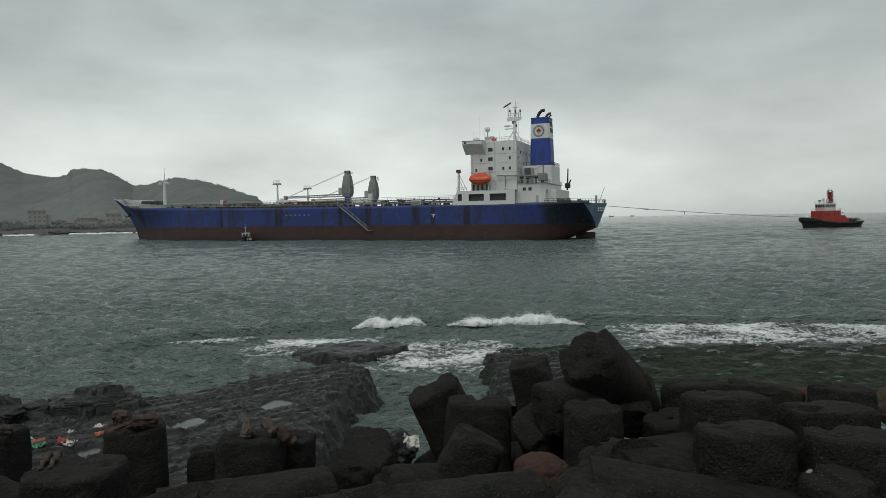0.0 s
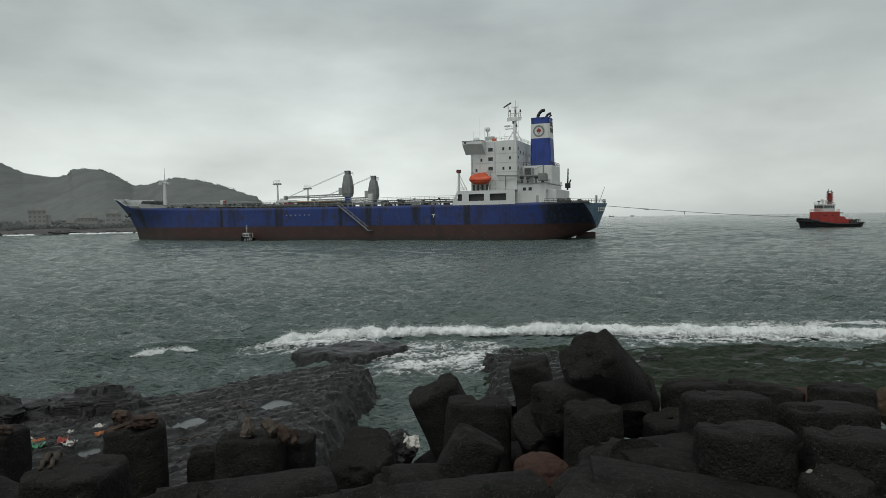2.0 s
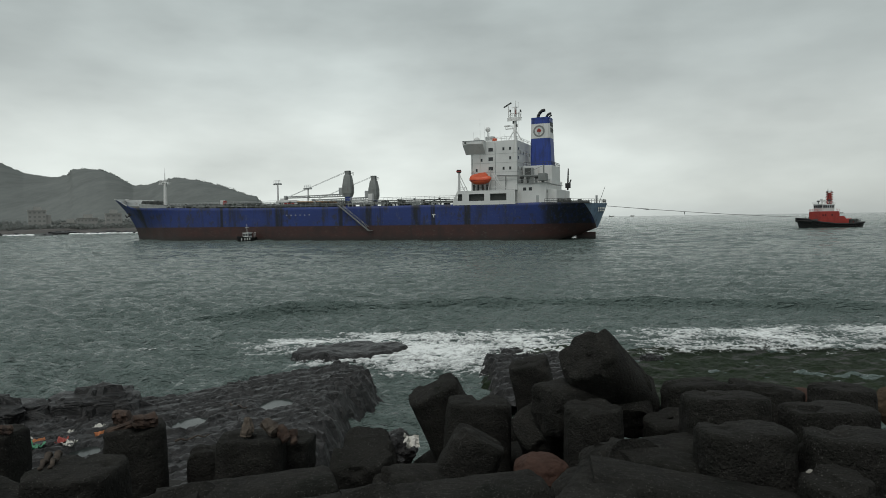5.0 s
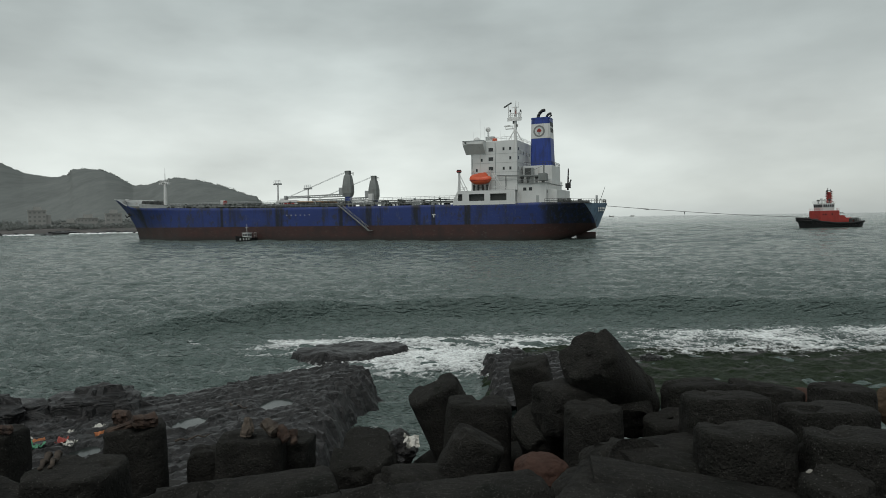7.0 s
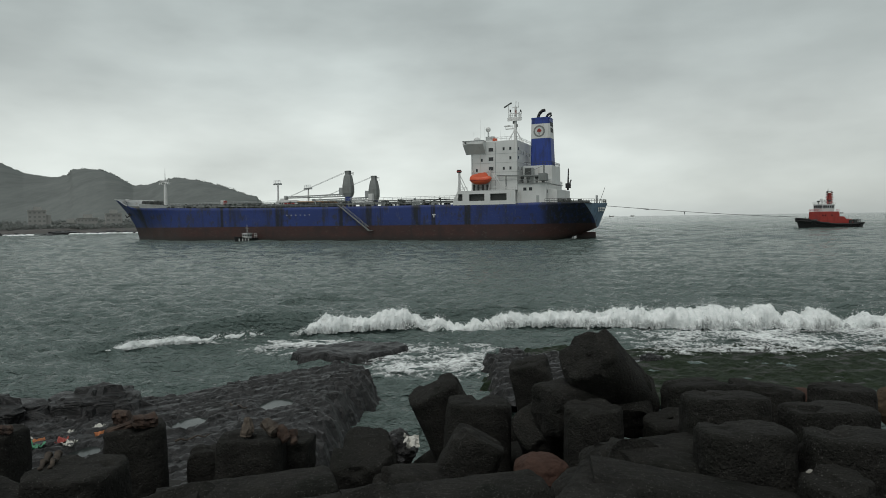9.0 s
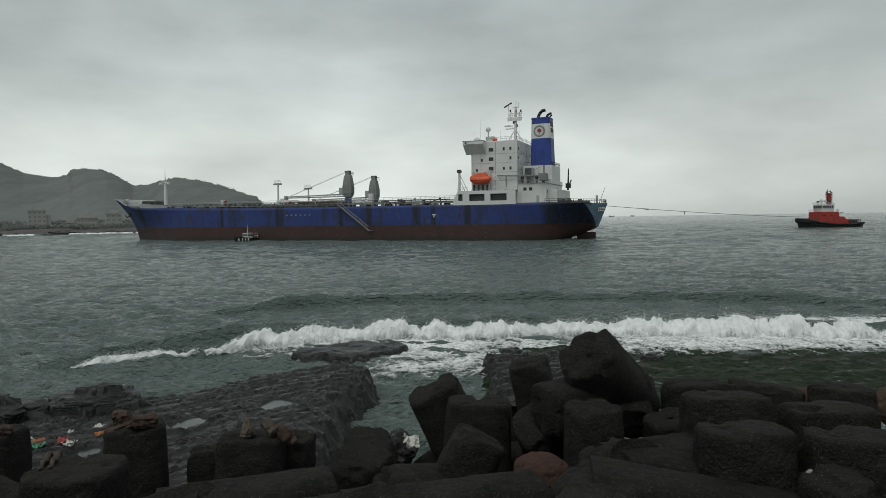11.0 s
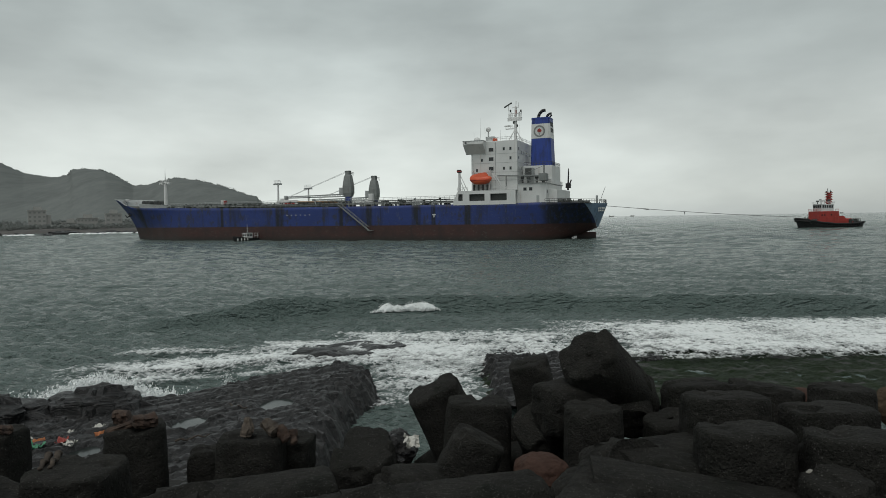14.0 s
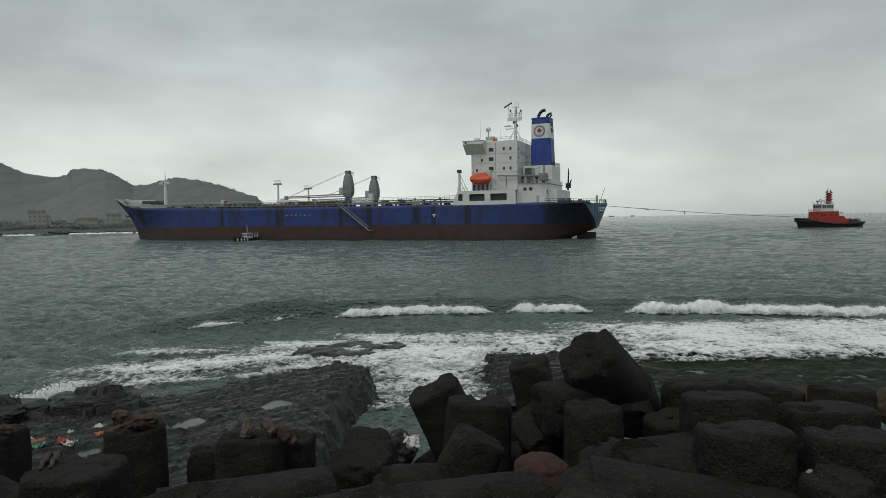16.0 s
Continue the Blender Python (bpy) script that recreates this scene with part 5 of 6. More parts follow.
for x, y, h in ((4.6, 1.0, 2.4), (3.2, 1.6, 2.0), (2.2, -1.2, 1.8), (1.2, 1.8, 2.2), (4.0, -1.4, 1.7)):
    bm = rod((x, y, 10.0), (x, y, 10.0 + h * 0.7), 0.16, n=6)
    box(x - 0.5, x + 0.5, y - 0.35, y + 0.35, 10.0 + h * 0.55, 10.0 + h * 0.9, 0.08, bm=bm)
    part("roof_gear", bm, rng.choice((M_DARKGREY, M_WHITE, M_WHITE)), tugboat)
tm = part("mast", loft([[(-0.1 - w, -w, z), (-0.1 + w, -w, z), (-0.1 + w, w, z), (-0.1 - w, w, z)] for z, w in ((6.9, 0.8), (12.0, 0.62), (14.8, 0.5))], closed=True, caps=True), M_TUGRED, tugboat)
for z in (10.6, 11.7, 12.8, 13.8, 14.7):
    bm = box(-1.5, 1.2, -0.8, 0.8, z, z + 0.2, 0.03)
    part("mast_platform", bm, M_TUGRED, tm)
    for x in (-1.3, 1.0):
        part("mast_lamp", box(x - 0.22, x + 0.22, -0.3, 0.3, z + 0.2, z + 0.65, 0.05), M_TUGRED if z < 13.5 else M_BLACK, tm)
part("mast_aerial", rod((0.6, 0, 14.8), (0.6, 0, 16.6), 0.1, bm=box(-0.9, 1.3, -0.1, 0.1, 15.4, 15.6, bm=rod((-0.9, 0, 14.6), (-0.9, 0, 16.1), 0.1))), M_BLACK, tm)
part("funnel", rod((-4.6, 0, 4.6), (-4.7, 0, 6.2), 0.5, n=10), M_TUGRED, tugboat)
part("aft_rail", rail([(-8.6, 3.2, 1.9), (-12.8, 3.2, 2.1), (-13.6, 0, 2.2), (-12.8, -3.2, 2.1), (-8.6, -3.2, 1.9)], 1.3, 1.2, r=0.09), M_DARKGREY, tugboat)
part("tow_winch", rod((-9.8, -1.2, 2.8), (-9.8, 1.2, 2.8), 0.9, n=12, bm=box(-10.8, -8.8, -1.6, 1.6, 1.6, 2.6, 0.1)), M_TUGRED, tugboat)
for x, y, w, h in ((8.5, 2.2, 0.9, 1.2), (-8.6, 2.4, 0.7, 1.0), (-11.6, 1.5, 0.8, 0.9), (9.6, -1.8, 0.7, 0.9)):
    part("deck_gear", box(x - w, x + w, y - 0.5, y + 0.5, 1.4, 2.4 + h, 0.12), M_DARKGREY, tugboat)
for x in (3.0, -0.5):
    part("door", box(x - 0.4, x + 0.4, 3.18, 3.26, 2.4, 4.6, 0.04), M_TUGRED, tugboat)
for x in (5.6, 4.4, 1.2):
    part("porthole", rod((x, 3.18, 5.3), (x, 3.26, 5.3), 0.32, n=12), M_GLASS, tugboat)
part("tow_bitts", rod((10.5, -0.8, 2.5), (10.5, -0.8, 4.4), 0.3, n=8, bm=rod((10.5, 0.8, 2.5), (10.5, 0.8, 4.4), 0.3, n=8)), M_DARKGREY, tugboat)

# ---- small workboat beside the tanker ----
workboat = thing("workboat", pose(-63.1, 203.2, 0, 0, 0, 250), "small black workboat with white cabin and bare mast", "boat")


def wb_half(s, t):
    w = curve_at([(-5, 1.4), (-3, 1.7), (1, 1.7), (3.5, 1.1), (5, 0.1)], s)
    return s + 0.6 * ease(2, 5, s) * t, w * (0.7 + 0.3 * t), -0.6 + (0.6 + curve_at([(-5, 1.0), (0, 1.0), (5, 1.7)], s)) * t


ws = np.linspace(-5, 5, 20)
part("hull", loft([[(wb_half(s, t)[0], -wb_half(s, t)[1], wb_half(s, t)[2]) for t in tt[::-1]] + [wb_half(s, t) for t in tt] for s in ws], caps=True), M_BLACK, workboat, smooth=True)
part("deck", loft([[(wb_half(s, 0.8)[0], y * wb_half(s, 0.8)[1], wb_half(s, 0.8)[2]) for y in (-1, 0, 1)] for s in ws]), M_DARKGREY, workboat)
part("cabin", box(-1.4, 0.9, -1.0, 1.0, 0.6, 2.5, 0.08), M_WHITE, workboat)
part("cabin_roof", box(-1.6, 1.1, -1.15, 1.15, 2.5, 2.62, 0.03), M_WHITE, workboat)
for x in (-0.8, 0.3):
    for side in (-1, 1):
        part("window", box(x - 0.35, x + 0.35, side * 0.98, side * 1.03, 1.6, 2.2), M_GLASS, workboat)
for y in (-0.45, 0.45):
    part("window", box(0.88, 0.93, y - 0.35, y + 0.35, 1.6, 2.2), M_GLASS, workboat)
part("mast", rod((-0.2, 0, 2.5), (-0.2, 0, 5.3), 0.08, 0.05, 6, bm=rod((-0.2, -0.6, 4.2), (-0.2, 0.6, 4.2), 0.05, n=5)), M_WHITE, workboat)
for y in (1.2, -1.2):
    part("stern_frame", rail([(-4.4, y, 0.8), (-2.2, y, 0.8)], 1.7, 1.1, r=0.07), M_WHITE, workboat)
for s in (1.2, 2.2, 3.2, 4.2):
    part("fender", rod((s, wb_half(s, 1)[1] + 0.1, 0.3), (s, wb_half(s, 1)[1] + 0.1, 1.0), 0.18, n=8), M_WHITE, workboat)


# ---- far shore ----
RIDGE = [(-1.10, 0.135), (-0.85, 0.125), (-0.746, 0.1139), (-0.694, 0.0981), (-0.659, 0.0817), (-0.624, 0.0749), (-0.602, 0.0746), (-0.587, 0.0771), (-0.581, 0.0855), (-0.561, 0.0873), (-0.53, 0.0833), (-0.504, 0.0705), (-0.486, 0.0596), (-0.463, 0.0602),
         (-0.442, 0.0661), (-0.42, 0.071), (-0.384, 0.0661), (-0.345, 0.0566), (-0.314, 0.0447), (-0.292, 0.0381), (-0.286, 0.030), (-0.279, 0.010), (-0.262, 0.0)]


def hill_range():
    """Wooded ridge behind the bay, its skyline in three rounded tops."""
    far = 900.0
    verts, nx, ny = [], 340, 26
    for j in range(ny):
        for i in range(nx):
            a = -1.10 + (0.845) * i / (nx - 1)
            k = j / (ny - 1)
            d = far * (0.62 + 0.38 * k)
            h = curve_at(RIDGE, a) * far * ease(0, 1, k) ** 0.9
            h += (0.6 * fbm(a * 14, k * 3, 1.0, 3) * (1 - k) + 3.2 * abs(fbm(a * 170, k * 9, 3.0, 3)) * ease(0.85, 1, k)) * ease(0, 0.25, k)
            verts.append((a * d, d, h + 6.5 * k - 2.5 * k))
    faces = [(j * nx + i, j * nx + i + 1, (j + 1) * nx + i + 1, (j + 1) * nx + i) for j in range(ny - 1) for i in range(nx - 1)]
    ob = sheet("wooded_hills", verts, faces, M_HAZEHILL)
    return tagged(ob, "wooded hills behind the bay, haze mixed into their grey-green", "hill", kind="structure")


hill_range()
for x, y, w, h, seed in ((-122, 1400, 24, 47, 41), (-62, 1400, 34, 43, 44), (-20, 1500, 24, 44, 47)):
    boulder("far_hill", pose(x, y, 0), 1.0, M_HAZEHILL, "hilltop far beyond the ship, haze mixed into its colour", seed, (w, w, h), 0.0)
far_rng = random.Random(9)


def crowns(name, spots, material, label):
    """Tree crowns as clumps of small leaf tufts."""
    vs, fs = [], []
    for x, y, z, r in spots:
        for k in range(46):
            d = Vector((far_rng.gauss(0, 1), far_rng.gauss(0, 1), far_rng.gauss(0.2, 0.8))).normalized() * r * far_rng.uniform(0.45, 1.0)
            c, s = Vector((x, y, z)) + d, r * far_rng.uniform(0.16, 0.36)
            b = len(vs)
            for q in range(4):
                vs.append(tuple(c + Vector((far_rng.uniform(-s, s), far_rng.uniform(-s, s), far_rng.uniform(-s, s)))))
            fs += [(b, b + 1, b + 2), (b, b + 2, b + 3), (b + 1, b + 2, b + 3), (b, b + 1, b + 3)]
    ob = sheet(name, vs, fs, material, smooth=False)
    return tagged(ob, label, "trees", kind="stuff")


# The crowns get their haze from the paled leaf colour.
spots = []
for k in range(760):
    a = far_rng.uniform(-0.74, -0.285)
    spots.append((a * 892, 892, curve_at(RIDGE, a) * 892 + 6.5 + far_rng.uniform(-7, -3.4), far_rng.uniform(2.2, 4.2)))
crowns("ridge_trees", spots, M_HAZETREE, "trees along the hill skyline, haze mixed into their colour")
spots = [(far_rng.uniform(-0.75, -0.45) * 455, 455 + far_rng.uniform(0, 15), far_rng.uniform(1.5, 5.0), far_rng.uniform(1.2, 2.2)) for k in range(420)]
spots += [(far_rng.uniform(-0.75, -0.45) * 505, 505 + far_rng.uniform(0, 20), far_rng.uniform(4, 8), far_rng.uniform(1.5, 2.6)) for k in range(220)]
crowns("shore_trees", spots, M_HAZETREE, "low trees along the far shore, haze mixed into their colour")


verts, nx, ny = [], 150, 20
for j in range(ny):
    for i in range(nx):
        x, k = -420 + 250 * i / (nx - 1), j / (ny - 1)
        y = 400 + 0.30 * (x + 300) * 0.2 + 180 * k
        verts.append((x, y, -1.5 + 4.2 * ease(0, 0.35, k + 0.25 * fbm(x * 0.03, k * 2)) * ease(-172, -215, x) + 0.8 * fbm(x * 0.12, y * 0.1, 2.0, 4)))
ob = sheet("far_shore_rocks", verts, [(j * nx + i, j * nx + i + 1, (j + 1) * nx + i + 1, (j + 1) * nx + i) for j in range(ny - 1) for i in range(nx - 1)], M_FARROCK)
tagged(ob, "dark rocky foreshore across the bay", "shore", kind="structure")
for x, y, sx, h, seed in ((-250, 352, 5, 2.2, 1), (-240, 356, 3, 1.6, 2), (-222, 355, 7, 1.0, 3), (-205, 390, 9, 1.8, 4), (-193, 388, 6, 1.4, 5), (-228, 380, 10, 2.0, 6), (-262, 360, 6, 2.6, 7)):
    boulder("shore_boulder", pose(x, y, 0, 0, 0, seed * 40), 1.0, M_ROCK, "dark wave-washed rock off the far shore", seed * 3.3, (sx, sx * 0.6, h))


def far_building(x, y, w, d, floors, bays, label, step=None):
    b = thing("building", pose(x, y, 0.5, 0, 0, 32), label, "building", "buildings on the far shore")
    fh = 3.2
    part("wall", box(-w / 2, w / 2, 0, d, 0, floors * fh, 0.1), M_HAZEWALL, b)
    part("roof", box(-w / 2 - 0.4, w / 2 + 0.4, -0.4, d + 0.4, floors * fh, floors * fh + 0.5), M_HAZEWALL, b)
    part("roof_house", box(-w * 0.2, w * 0.25, d * 0.3, d * 0.7, floors * fh + 0.5, floors * fh + 3.2), M_HAZEWALL, b)
    for f in range(floors):
        for k in range(bays):
            cx = -w / 2 + w * (k + 0.5) / bays
            win = part("window", box(cx - w / bays * 0.3, cx + w / bays * 0.3, -0.12, 0.05, f * fh + 1.0, f * fh + 2.5), M_HAZEWALL, b)
            part("pane", box(cx - w / bays * 0.25, cx + w / bays * 0.25, -0.16, -0.1, f * fh + 1.1, f * fh + 2.4), M_HAZEPANE, win)
    if step:
        part("wing", box(w / 2, w / 2 + step, 1, d, 0, (floors - 1) * fh, 0.1), M_HAZEWALL, b)


far_building(-307, 480, 12, 8, 5, 4, "four-storey building on the far shore, haze put into its pale colour", 3)
far_building(-270, 482, 14, 8, 3, 6, "long pale low building on the far shore", 6)
far_building(-249, 480, 11, 8, 4, 3, "four-storey apartment block on the far shore, haze put into its pale colour")
far_building(-288, 490, 12, 8, 2, 4, "low pale house on the far shore")

# distant ships on the horizon, hazed by the paled wall colour
for x, y, l in ((800, 3000, 26), (905, 3020, 18), (1890, 3000, 16)):
    s = thing("distant_ship", pose(x, y, 0, 0, 0, 5), "tiny ship far off on the horizon, haze put into its grey", "ship")
    part("hull", loft([[(-l / 2, -3, 0), (-l / 2 + 1, 3, 0), (l / 2, 0, 0)], [(-l / 2 - 1, -3, 4), (-l / 2, 3, 4), (l / 2 + 2, 0, 5)]], closed=True, caps=True), M_HAZEWALL, s)
    part("bridge", box(-l / 2 + 2, -l / 4, -2, 2, 4, 6.5, 0.2), M_HAZEWALL, s)


# ---- surf ----
def crest_line(x):
    return -(0.0062 if x > 1 else 0.018) * (x - 1) ** 2 + 0.5 * fbm(x * 0.12, 4.0) + 0.12 * fbm(x * 0.9, 7.0)


def swell_mesh(height, width, x0, x1, parent, seed):
    nx, ny = int((x1 - x0) / 0.2), 56
    verts = []
    for j in range(ny):
        for i in range(nx):
            x, v = x0 + (x1 - x0) * i / (nx - 1), -1 + 2 * j / (ny - 1)
            ends = ease(x0, x0 + 8, x) * ease(x1, x1 - 8, x)
            h = height * (0.85 + 0.40 * fbm(x * 0.15, seed, 1.0, 3) + 0.10 * fbm(x * 0.9, seed, 5.0, 3)) * ends
            prof = math.exp(-abs((v + 0.12) / (0.13 if v < -0.12 else 0.46)) ** (1.6 if v < -0.12 else 2))
            z = -0.25 + (h + 0.25) * prof + 0.05 * fbm(x * 0.8, v * 6, seed, 4) * prof
            verts.append((x, crest_line(x) + v * width, z))
    faces = [(j * nx + i, j * nx + i + 1, (j + 1) * nx + i + 1, (j + 1) * nx + i) for j in range(ny - 1) for i in range(nx - 1)]
    return sheet("swell", verts, faces, M_SEA, parent)


def foam_crest(length, height, x_mid, seed, parent):
    """A tumbling foam front: a lumpy white roll, spray tongues and flung drops."""
    r = random.Random(seed)
    verts, faces = [], []

    def height_at(x):
        u = x / length + 0.5
        taper = (ease(0, 0.25, u) * ease(1, 0.75, u)) ** 0.7
        return height * taper * max(0.3, 0.80 + 0.34 * fbm((x + x_mid) * 0.5, seed, 2.0, 4) + 0.15 * fbm((x + x_mid) * 2.0, seed, 6.0, 2))

    thick = []
    nx, ny = max(8, int(length / 0.05)), 26
    for j in range(ny):
        for i in range(nx):
            x, k = (i / (nx - 1) - 0.5) * length, j / (ny - 1)
            h = height_at(x) * 0.97
            a = math.pi * k
            puff = height * (0.13 * fbm((x + x_mid) * 3.0, k * 3, seed, 4) + 0.08 * fbm((x + x_mid) * 9, k * 6, seed + 2, 3))
            verts.append((x, crest_line(x_mid + x) - crest_line(x_mid) - 0.75 * height * math.cos(a) * (0.8 + 0.5 * fbm(x * 1.1, k, seed, 3)), h * math.sin(a) ** 0.8 + puff - 0.06))
            u = abs(x / length) * 2
            thick.append((0.32 + 0.5 * ease(0, 0.3, k)) * ease(1.0, 0.7, u) + 0.25 * fbm((x + x_mid) * 0.8, k * 1.5, seed, 3))
    faces = [(j * nx + i, j * nx + i + 1, (j + 1) * nx + i + 1, (j + 1) * nx + i) for j in range(ny - 1) for i in range(nx - 1)]
    for k in range(int(length * 150)):
        x = r.uniform(-0.5, 0.5) * length
        h = height_at(x)
        q = r.random() ** 0.75
        z = h * q + abs(r.gauss(0, 0.05)) * height - 0.04
        y = crest_line(x_mid + x) - crest_line(x_mid) + r.choice((-1, -1, 1)) * 0.58 * height * math.cos(0.5 * math.pi * q) + r.gauss(0, 0.14) * height
        s = r.uniform(0.010, 0.034) * (1.2 - 0.4 * q)
        b = len(verts)
        for d in ((1, 0, 0), (-1, 0, 0), (0, 1, 0), (0, -1, 0), (0, 0, 1), (0, 0, -1)):
            j = r.uniform(0.6, 1.6)
            verts.append((x + d[0] * s * 1.5 * j, y + d[1] * s * j, z + d[2] * s * j))
        faces += [(b, b + 2, b + 4), (b + 2, b + 1, b + 4), (b + 1, b + 3, b + 4), (b + 3, b, b + 4), (b + 2, b, b + 5), (b + 1, b + 2, b + 5), (b + 3, b + 1, b + 5), (b, b + 3, b + 5)]
    for k in range(int(length * 190)):
        x = r.uniform(-0.5, 0.5) * length
        h = height_at(x) * (0.8 + abs(r.gauss(0, 0.25)))
        s = r.uniform(0.006, 0.02)
        c = Vector((x, crest_line(x_mid + x) - crest_line(x_mid) + r.gauss(0, 0.35) * height, h))
        b = len(verts)
        verts += [tuple(c + Vector(d) * s) for d in ((1, 0, -0.5), (-0.6, 0.8, -0.5), (-0.6, -0.8, -0.5), (0.1, 0, 1.1))]
        faces += [(b, b + 1, b + 2), (b, b + 1, b + 3), (b + 1, b + 2, b + 3), (b + 2, b, b + 3)]
    ob = sheet("foam_crest", verts, faces, M_SURF, parent)
    layer = ob.data.attributes.new("foam_thickness", "FLOAT", "POINT")
    layer.data.foreach_set("value", thick + [1.0] * (len(verts) - len(thick)))
    return ob


def foam_patch(x0, x1, y0, y1, cover, seed, label="white lacy foam spread over the water"):
    """Lace of foam: a thin uneven skin with holes."""
    dx, dy = 0.06, 0.10
    nx, ny = int((x1 - x0) / dx), int((y1 - y0) / dy)
    cx, cy = (x0 + x1) / 2, (y0 + y1) / 2
    verts, keep = [], []
    for j in range(ny + 1):
        for i in range(nx + 1):
            x, y = i * dx - (x1 - x0) / 2, j * dy - (y1 - y0) / 2
            wx, wy = x + 0.5 * noise.noise(Vector((x * 0.9, y * 0.9, seed))), y + 0.5 * noise.noise(Vector((x * 0.9, y * 0.9, seed + 3)))
            big = fbm(x * 0.30 + seed, y * 0.45, 0.0, 3)
            lace = 1 - 2.0 * abs(noise.noise(Vector((wx * 2.2, wy * 2.8, seed + 8)))) - 1.5 * abs(noise.noise(Vector((wx * 6, wy * 7, seed + 2)))) - 0.5 * noise.noise(Vector((x * 15, y * 11, seed)))
            rim = max(abs(x) / ((x1 - x0) / 2), abs(y) / ((y1 - y0) / 2))
            value = lace + 1.1 * big + cover - 1.5 * ease(0.55, 1.0, rim + 0.40 * big + 0.18 * noise.noise(Vector((wx * 1.6, wy * 1.6, seed + 5))))
            keep.append(value)
            verts.append((x, y, 0.04 + 0.06 * min(max(value, 0), 1.2) + 0.03 * fbm(x * 3, y * 3, seed, 3)))
    n = nx + 1
    faces = []
    for j in range(ny):
        for i in range(nx):
            q = (j * n + i, j * n + i + 1, (j + 1) * n + i + 1, (j + 1) * n + i)
            good = [v for v in q if keep[v] > -0.30]
            if len(good) >= 3:
                faces.append(tuple(good))
    ob = sheet("sea_foam", verts, faces, M_LACE)
    layer = ob.data.attributes.new("foam_thickness", "FLOAT", "POINT")
    layer.data.foreach_set("value", [min(max((v + 0.30) * 0.55, 0), 1) for v in keep])
    ob.matrix_basis = pose(cx, cy, 0)
    return tagged(ob, label, "foam", kind="stuff")


WAVES = []


def breaker(label, track, height, pieces, seed):
    """track: rows of seconds, y, z of the whole wave. pieces: x, length, height, then seconds of rise, full and fall."""
    wave = thing("breaking_wave", pose(0, track[0][1], track[0][2]), label, "wave", "waves breaking on the shore")
    swell_mesh(height, 3.6, -21, 46, wave, seed)
    parts = []
    for k, (x, length, h, t0, t1, t2, t3) in enumerate(pieces):
        f = foam_crest(length * 1.35, h * (0.76, 1.08, 0.85)[seed - 1], x, seed * 31 + k, wave)
        parts.append((f, x, h, t0, t1, t2, t3))
    WAVES.append((wave, track, parts))


breaker("green swell breaking into white foam over the rock shelf",
        [(0, 38.3, 0.0), (1.0, 36.9, 0.0), (2.0, 35.2, 0.0), (3.0, 33.0, 0.0), (3.6, 31.6, -0.05), (4.2, 30.4, -0.2), (5.2, 29.0, -0.9), (6.2, 28.2, -1.8), (16, 28.0, -2.0)], 0.72,
        [(-3.2, 3.2, 0.85, -1, 0, 4.2, 5.2), (-0.2, 4.0, 0.7, 0.4, 1.2, 4.2, 5.2), (4.2, 6.0, 0.75, -1, 0.3, 4.0, 5), (9.5, 6.5, 0.75, 0.2, 1.0, 4.2, 6.0), (15, 7.0, 0.8, 0.4, 1.3, 4.4, 6.2),
         (21, 8, 0.8, 0.6, 1.4, 4.4, 6.2), (28, 8, 0.8, 0.6, 1.5, 4.4, 6.2), (-6.6, 4.0, 0.8, 0.6, 1.5, 4.2, 5.2), (-13.6, 2.0, 0.36, 0.5, 1.5, 2.4, 3.8)], 1)
breaker("tall green swell breaking into a long white crest",
        [(0, 55, -1.6), (5.0, 46.5, -0.5), (6.3, 44.2, 0.0), (7.5, 41.3, 0.05), (9.0, 37.6, 0.05), (10.2, 35.8, -0.05), (11.4, 34.0, -0.15), (12.0, 32.8, -0.35), (12.5, 31.8, -0.65), (13.1, 30.8, -1.15), (13.8, 30.0, -1.8), (16, 28.8, -2.2)], 1.32,
        [(-4.2, 6.4, 1.0, 7.5, 8.5, 11.5, 13.6), (1.2, 4.6, 1.0, 8.5, 9.2, 12.0, 13.8), (6.4, 6.6, 0.95, 6.9, 7.8, 12.4, 14.4), (12.4, 7.0, 1.15, 7.1, 7.9, 12.4, 14.4), (17.6, 7.0, 1.3, 7.5, 8.6, 12.4, 14.4),
         (24.6, 5.6, 0.95, 7.4, 8.2, 12.4, 14.4), (31, 9.0, 1.05, 7.4, 8.6, 12.4, 14.4), (-8.2, 5.0, 0.95, 9.4, 10.8, 12.9, 14.2), (-11.4, 2.6, 0.36, 7.0, 7.9, 11.4, 13.8), (-14.6, 3.2, 0.42, 7.2, 8.0, 12.6, 14.0)], 2)
breaker("green swell curling with first white crests",
        [(0, 66, -1.6), (10.0, 51.5, -0.8), (12.0, 48.2, -0.1), (13.5, 45.8, 0.0), (15.0, 43.0, 0.05), (16, 41.0, 0.05)], 1.25,
        [(-2.6, 3.6, 0.75, 12.8, 13.6, 16, 18), (-4.5, 3.8, 0.7, 14.0, 15.0, 16, 18), (0.6, 4.0, 0.7, 14.2, 15.0, 16, 18), (7.0, 4.2, 0.75, 14.0, 14.8, 16, 18), (10.5, 4.2, 0.75, 14.6, 15.2, 16, 18), (15.8, 6.0, 0.95, 13.6, 14.6, 16, 18),
         (21.4, 6.0, 0.85, 14.0, 14.8, 16, 18), (28, 8.0, 0.85, 14.0, 14.8, 16, 18), (-10.5, 2.4, 0.42, 13.6, 14.6, 16, 18), (-13.6, 2.4, 0.34, 14.2, 15.0, 16, 18)], 3)

